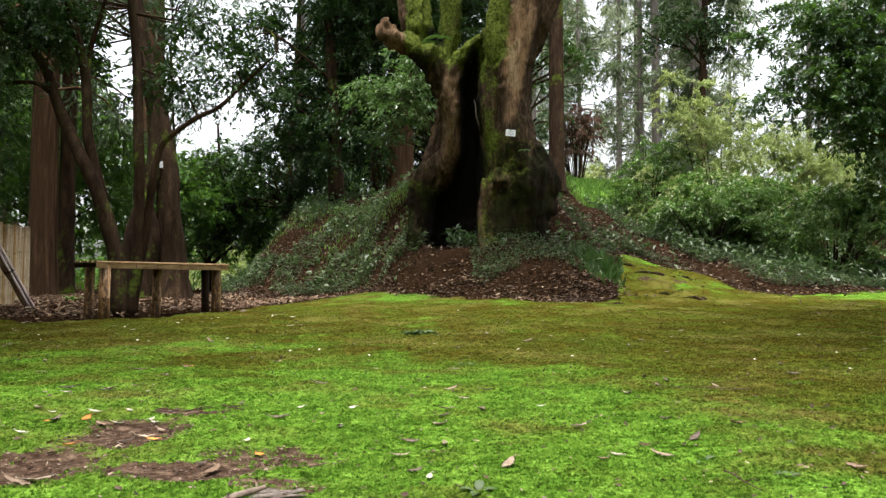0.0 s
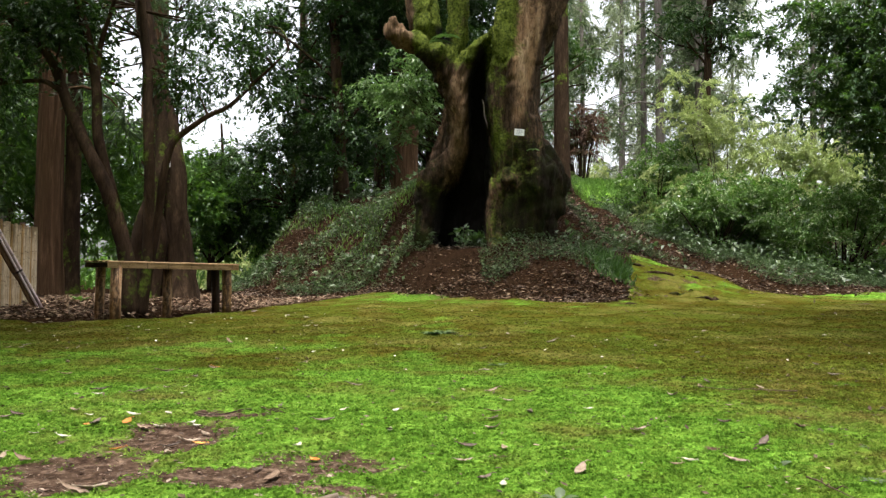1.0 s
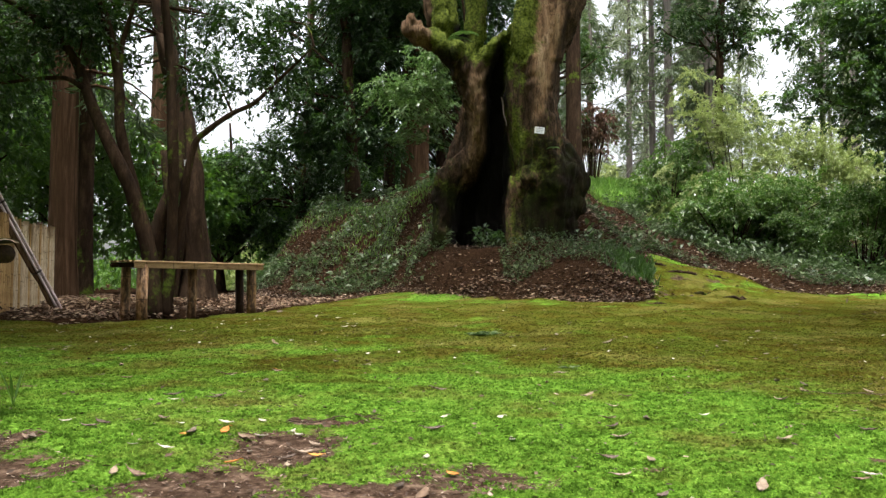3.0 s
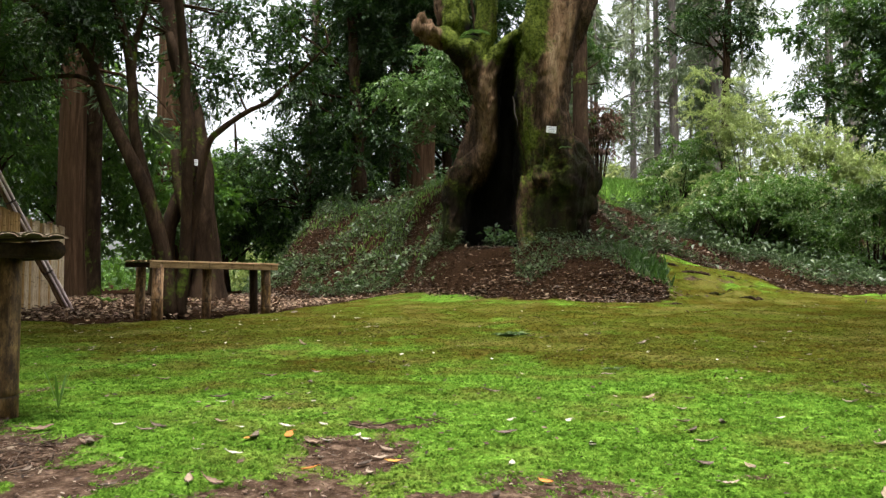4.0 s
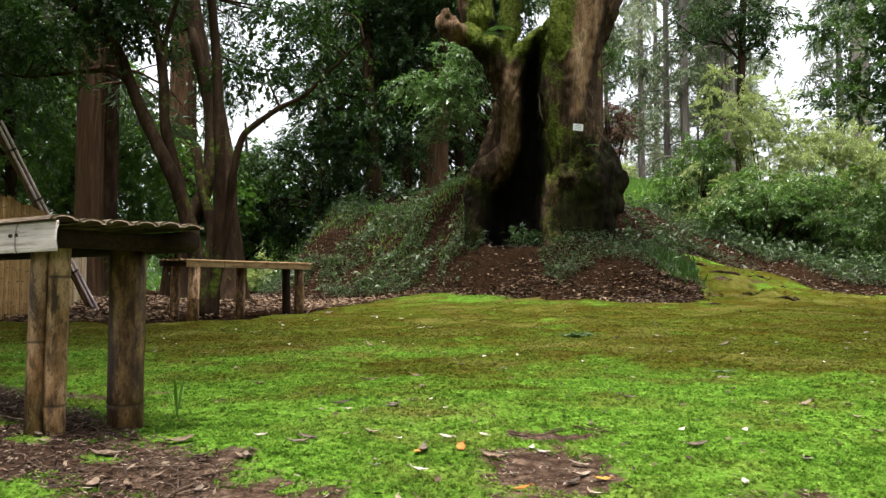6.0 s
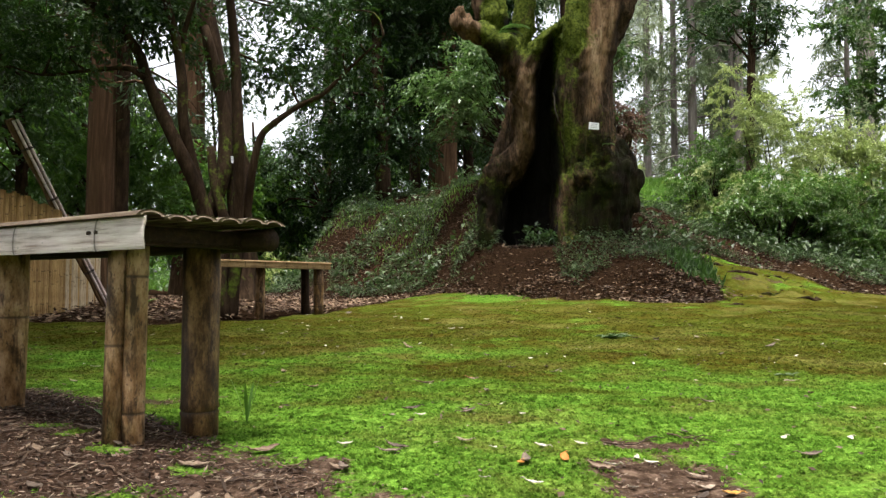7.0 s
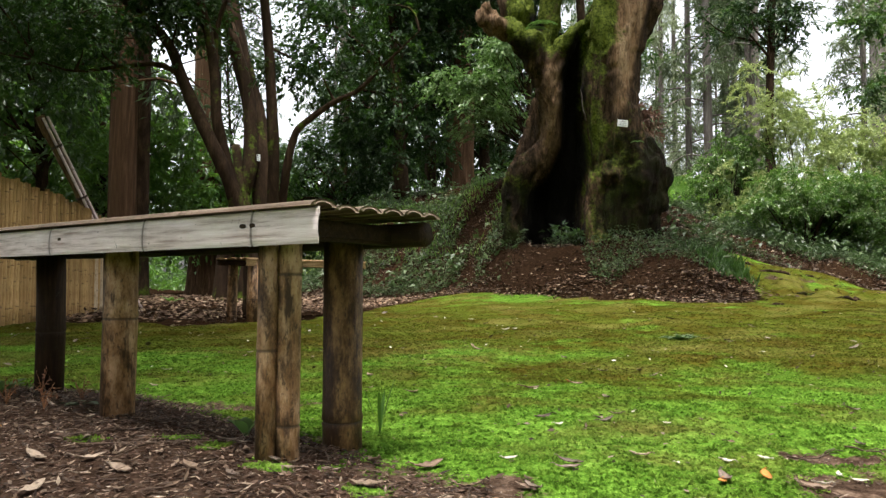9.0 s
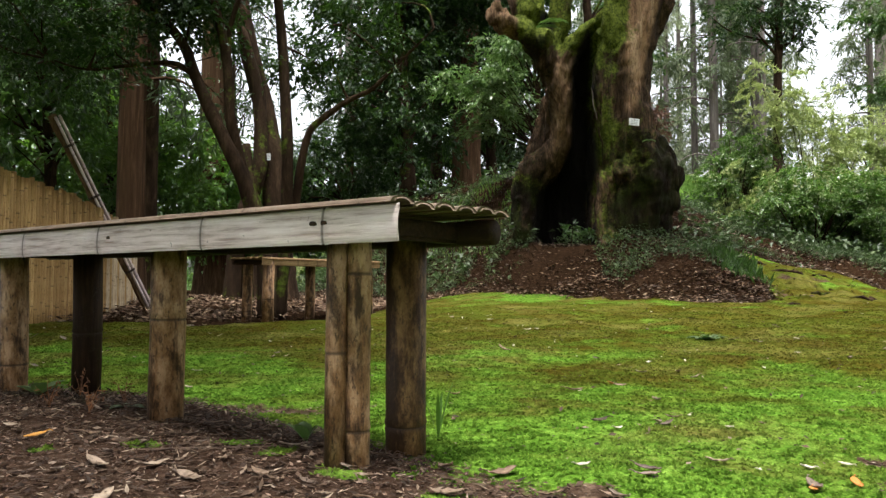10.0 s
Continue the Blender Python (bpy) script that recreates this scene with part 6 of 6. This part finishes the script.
# ---- small plants, twigs and a stump of wood ----


def seedling(x, y, label, leaves=3, size=0.05, material=IVY, seed=0, upright=0.8, slim=0.45, name="seedling"):
    r = np.random.default_rng(seed)
    ob = thing(name, label, "plant", at=(x, y, float(height(x, y)) - 0.004))
    for i in range(leaves):
        a = 2 * np.pi * (i + r.uniform(-0.25, 0.25)) / leaves
        d = np.array([math.cos(a), math.sin(a), upright * r.uniform(0.7, 1.4)])
        d /= np.linalg.norm(d)
        L, n = size * r.uniform(0.8, 1.2), 8
        u = np.linspace(0, 1, n)
        mid = d * (u * L)[:, None] + np.array([0, 0, -1]) * (0.25 * L * u ** 2)[:, None]
        side = np.array([-math.sin(a), math.cos(a), 0])
        w = slim * L * np.sin(np.pi * np.clip(u * 0.9 + 0.06, 0, 1)) ** 1.1 / 2
        lift = np.array([0, 0, 1]) * (w * 0.35)[:, None]
        v = np.vstack([mid - side * w[:, None] + lift, mid, mid + side * w[:, None] + lift])
        k = np.arange(n - 1)
        q = np.vstack([np.stack([k, k + 1, k + 1 + n, k + n], -1), np.stack([k + n, k + n + 1, k + 1 + 2 * n, k + 2 * n], -1)])
        under("leaf", mesh_of("leaf", v, q, material), ob)
    return ob


seedling(-1.73, 1.90, "young seedling with broad grey-green leaves in the soil", 4, 0.06, SPRAY, 1, 1.5)
seedling(-2.50, 2.40, "small broad-leaved plant at the bench's leg", 6, 0.075, SPRAY, 2)
seedling(-2.2, 2.22, "low broad-leaved weed by the bench", 4, 0.05, IVY, 3, 0.4)
seedling(-1.50, 2.05, "upright grassy weed beside the bench's leg", 4, 0.13, FRESH, 4, 4.5, 0.06)
seedling(0.52, 1.37, "tiny two-leaved seedling in the moss", 3, 0.035, IVY, 5, 0.5)
seedling(0.08, 1.13, "small seedling in the moss", 4, 0.035, IVY, 6, 0.6)
seedling(0.74, 1.52, "flat green weed rosette in the moss", 6, 0.032, IVY, 7, 0.2)
seedling(-0.174, 4.487, "low dark green weed in the lawn", 8, 0.09, IVY, 8, 0.4)
seedling(-0.10, 4.55, "low dark green weed in the lawn", 7, 0.08, IVY, 9, 0.4)
seedling(-4.75, 9.3, "bright green seedling among dry leaves", 7, 0.17, FRESH, 10, 0.9, 0.35)
seedling(0.63, 1.26, "wilted grey-green weed tuft in the moss", 9, 0.03, IVY, 11, 0.5, 0.25)
seedling(0.12, 3.0, "small weed among moss", 4, 0.05, IVY, 12, 0.5)


def dry_weed(x, y, seed, tall=0.07):
    r = np.random.default_rng(seed)
    ob = thing("dry_weed", "withered orange-brown weed stalks by the bench", "plant", at=(x, y, float(height(x, y)) - 0.004))
    for i in range(6):
        a, lean = r.uniform(0, 6.28), r.uniform(0.2, 0.7)
        u = np.linspace(0, 1, 6)
        p = np.stack([math.cos(a) * lean * tall * u ** 1.5, math.sin(a) * lean * tall * u ** 1.5, tall * u * r.uniform(0.7, 1.2) - 0.3 * tall * lean * u ** 3], -1)
        g = Geo()
        g.tube(p, 0.0012 * (1.1 - 0.7 * u), 5, 0.1, i, 2)
        g.leaves(p[2:], r.normal(size=(4, 3)), rand_dirs(r, 4), 0.012, 0.004)
        under("stalk", g.mesh("stalk", WITHERED), ob)


for wx, wy, ws in ((-2.41, 2.43, 1), (-2.23, 2.28, 2), (-2.23, 2.12, 3), (-2.36, 2.2, 4)):
    dry_weed(wx, wy, ws, 0.06)


def twig(x, y, length, turn, seed, label="thin dry twig lying on the ground", r=0.0019, name="twig"):
    rg = np.random.default_rng(seed)
    k = np.linspace(0, 1, 7)
    px = x + math.cos(radians(turn)) * length * k + rg.normal(size=7) * 0.05 * length
    py = y + math.sin(radians(turn)) * length * k + rg.normal(size=7) * 0.03 * length
    pz = height(px, py) + r * 1.2 + 0.004 * rg.random(7)
    g = Geo()
    g.tube(np.stack([px, py, pz], -1), r * (1 - 0.6 * k), 7, 0.1, seed, 3)
    for m in (2, 3, 4):
        side = rg.uniform(-0.22, 0.22, 2) * length
        g.tube([(px[m], py[m], pz[m]), (px[m] + side[0] * 0.5 + 0.01, py[m] + side[1] * 0.5, pz[m] + 0.006), (px[m] + side[0] + 0.02, py[m] + side[1], pz[m] + 0.002)], [r * 0.7, r * 0.5, r * 0.25], 6)
    tagged(new(name, g.mesh(name, TWIG)), label, "twig")


for i, (tx, ty, tl, ta) in enumerate(((-1.28, 1.40, 0.30, 102), (-1.30, 1.48, 0.16, 70), (-1.93, 1.90, 0.19, -75), (-2.09, 2.01, 0.10, -45), (-2.06, 1.86, 0.16, 30), (-1.75, 1.62, 0.1, 70), (-2.2, 1.95, 0.2, -20), (0.53, 1.28, 0.12, -84), (1.0, 2.25, 0.3, 160), (-0.74, 1.90, 0.14, 32), (-0.59, 1.99, 0.10, -45), (-1.6, 1.58, 0.12, -40), (-2.3, 2.2, 0.16, 15), (-1.98, 1.78, 0.22, 12), (-1.72, 1.86, 0.18, -15), (-1.85, 1.98, 0.2, 150), (-1.55, 1.74, 0.14, 110), (-2.12, 2.08, 0.18, 5), (-1.42, 1.55, 0.16, 30), (-2.4, 2.05, 0.14, 80))):
    twig(tx, ty, tl, ta, i)


def chunk():
    """A weathered piece of split root wood half sunk in the soil."""
    ob = thing("root_wood", "grey weathered piece of split root wood", "wood", at=(-0.27, 1.10, float(height(-0.27, 1.1))), turn=12)
    for k, (ox, oy, ln, r, turn) in enumerate(((0.02, 0.0, 0.08, 0.008, 4), (0.035, 0.016, 0.06, 0.006, -14), (0.045, -0.016, 0.07, 0.005, 18), (0.01, 0.026, 0.05, 0.005, 30), (0.06, 0.008, 0.05, 0.006, 50))):
        g, u = Geo(), np.linspace(-0.5, 0.5, 7)
        c, q = math.cos(radians(turn)), math.sin(radians(turn))
        g.tube(np.stack([ox + u * ln * c, oy + u * ln * q, 0.004 - 0.03 * u ** 2 * r / 0.01], -1), r * np.array([0.3, 0.8, 1, 0.85, 1, 0.7, 0.25]), 9, 0.3, 4 + k, 3)
        under("splinter", g.mesh("splinter", GREY_WOOD), ob, "", Matrix.Diagonal((1, 1, 0.6, 1)))
    g = Geo()
    g.tube([(-0.07, -0.03, -0.003), (-0.03, -0.008, 0.006), (0.015, 0.014, 0.012)], [0.004, 0.005, 0.0035], 10, 0.15, 5, 4)
    under("stick", g.mesh("stick", UMBER), ob)


chunk()
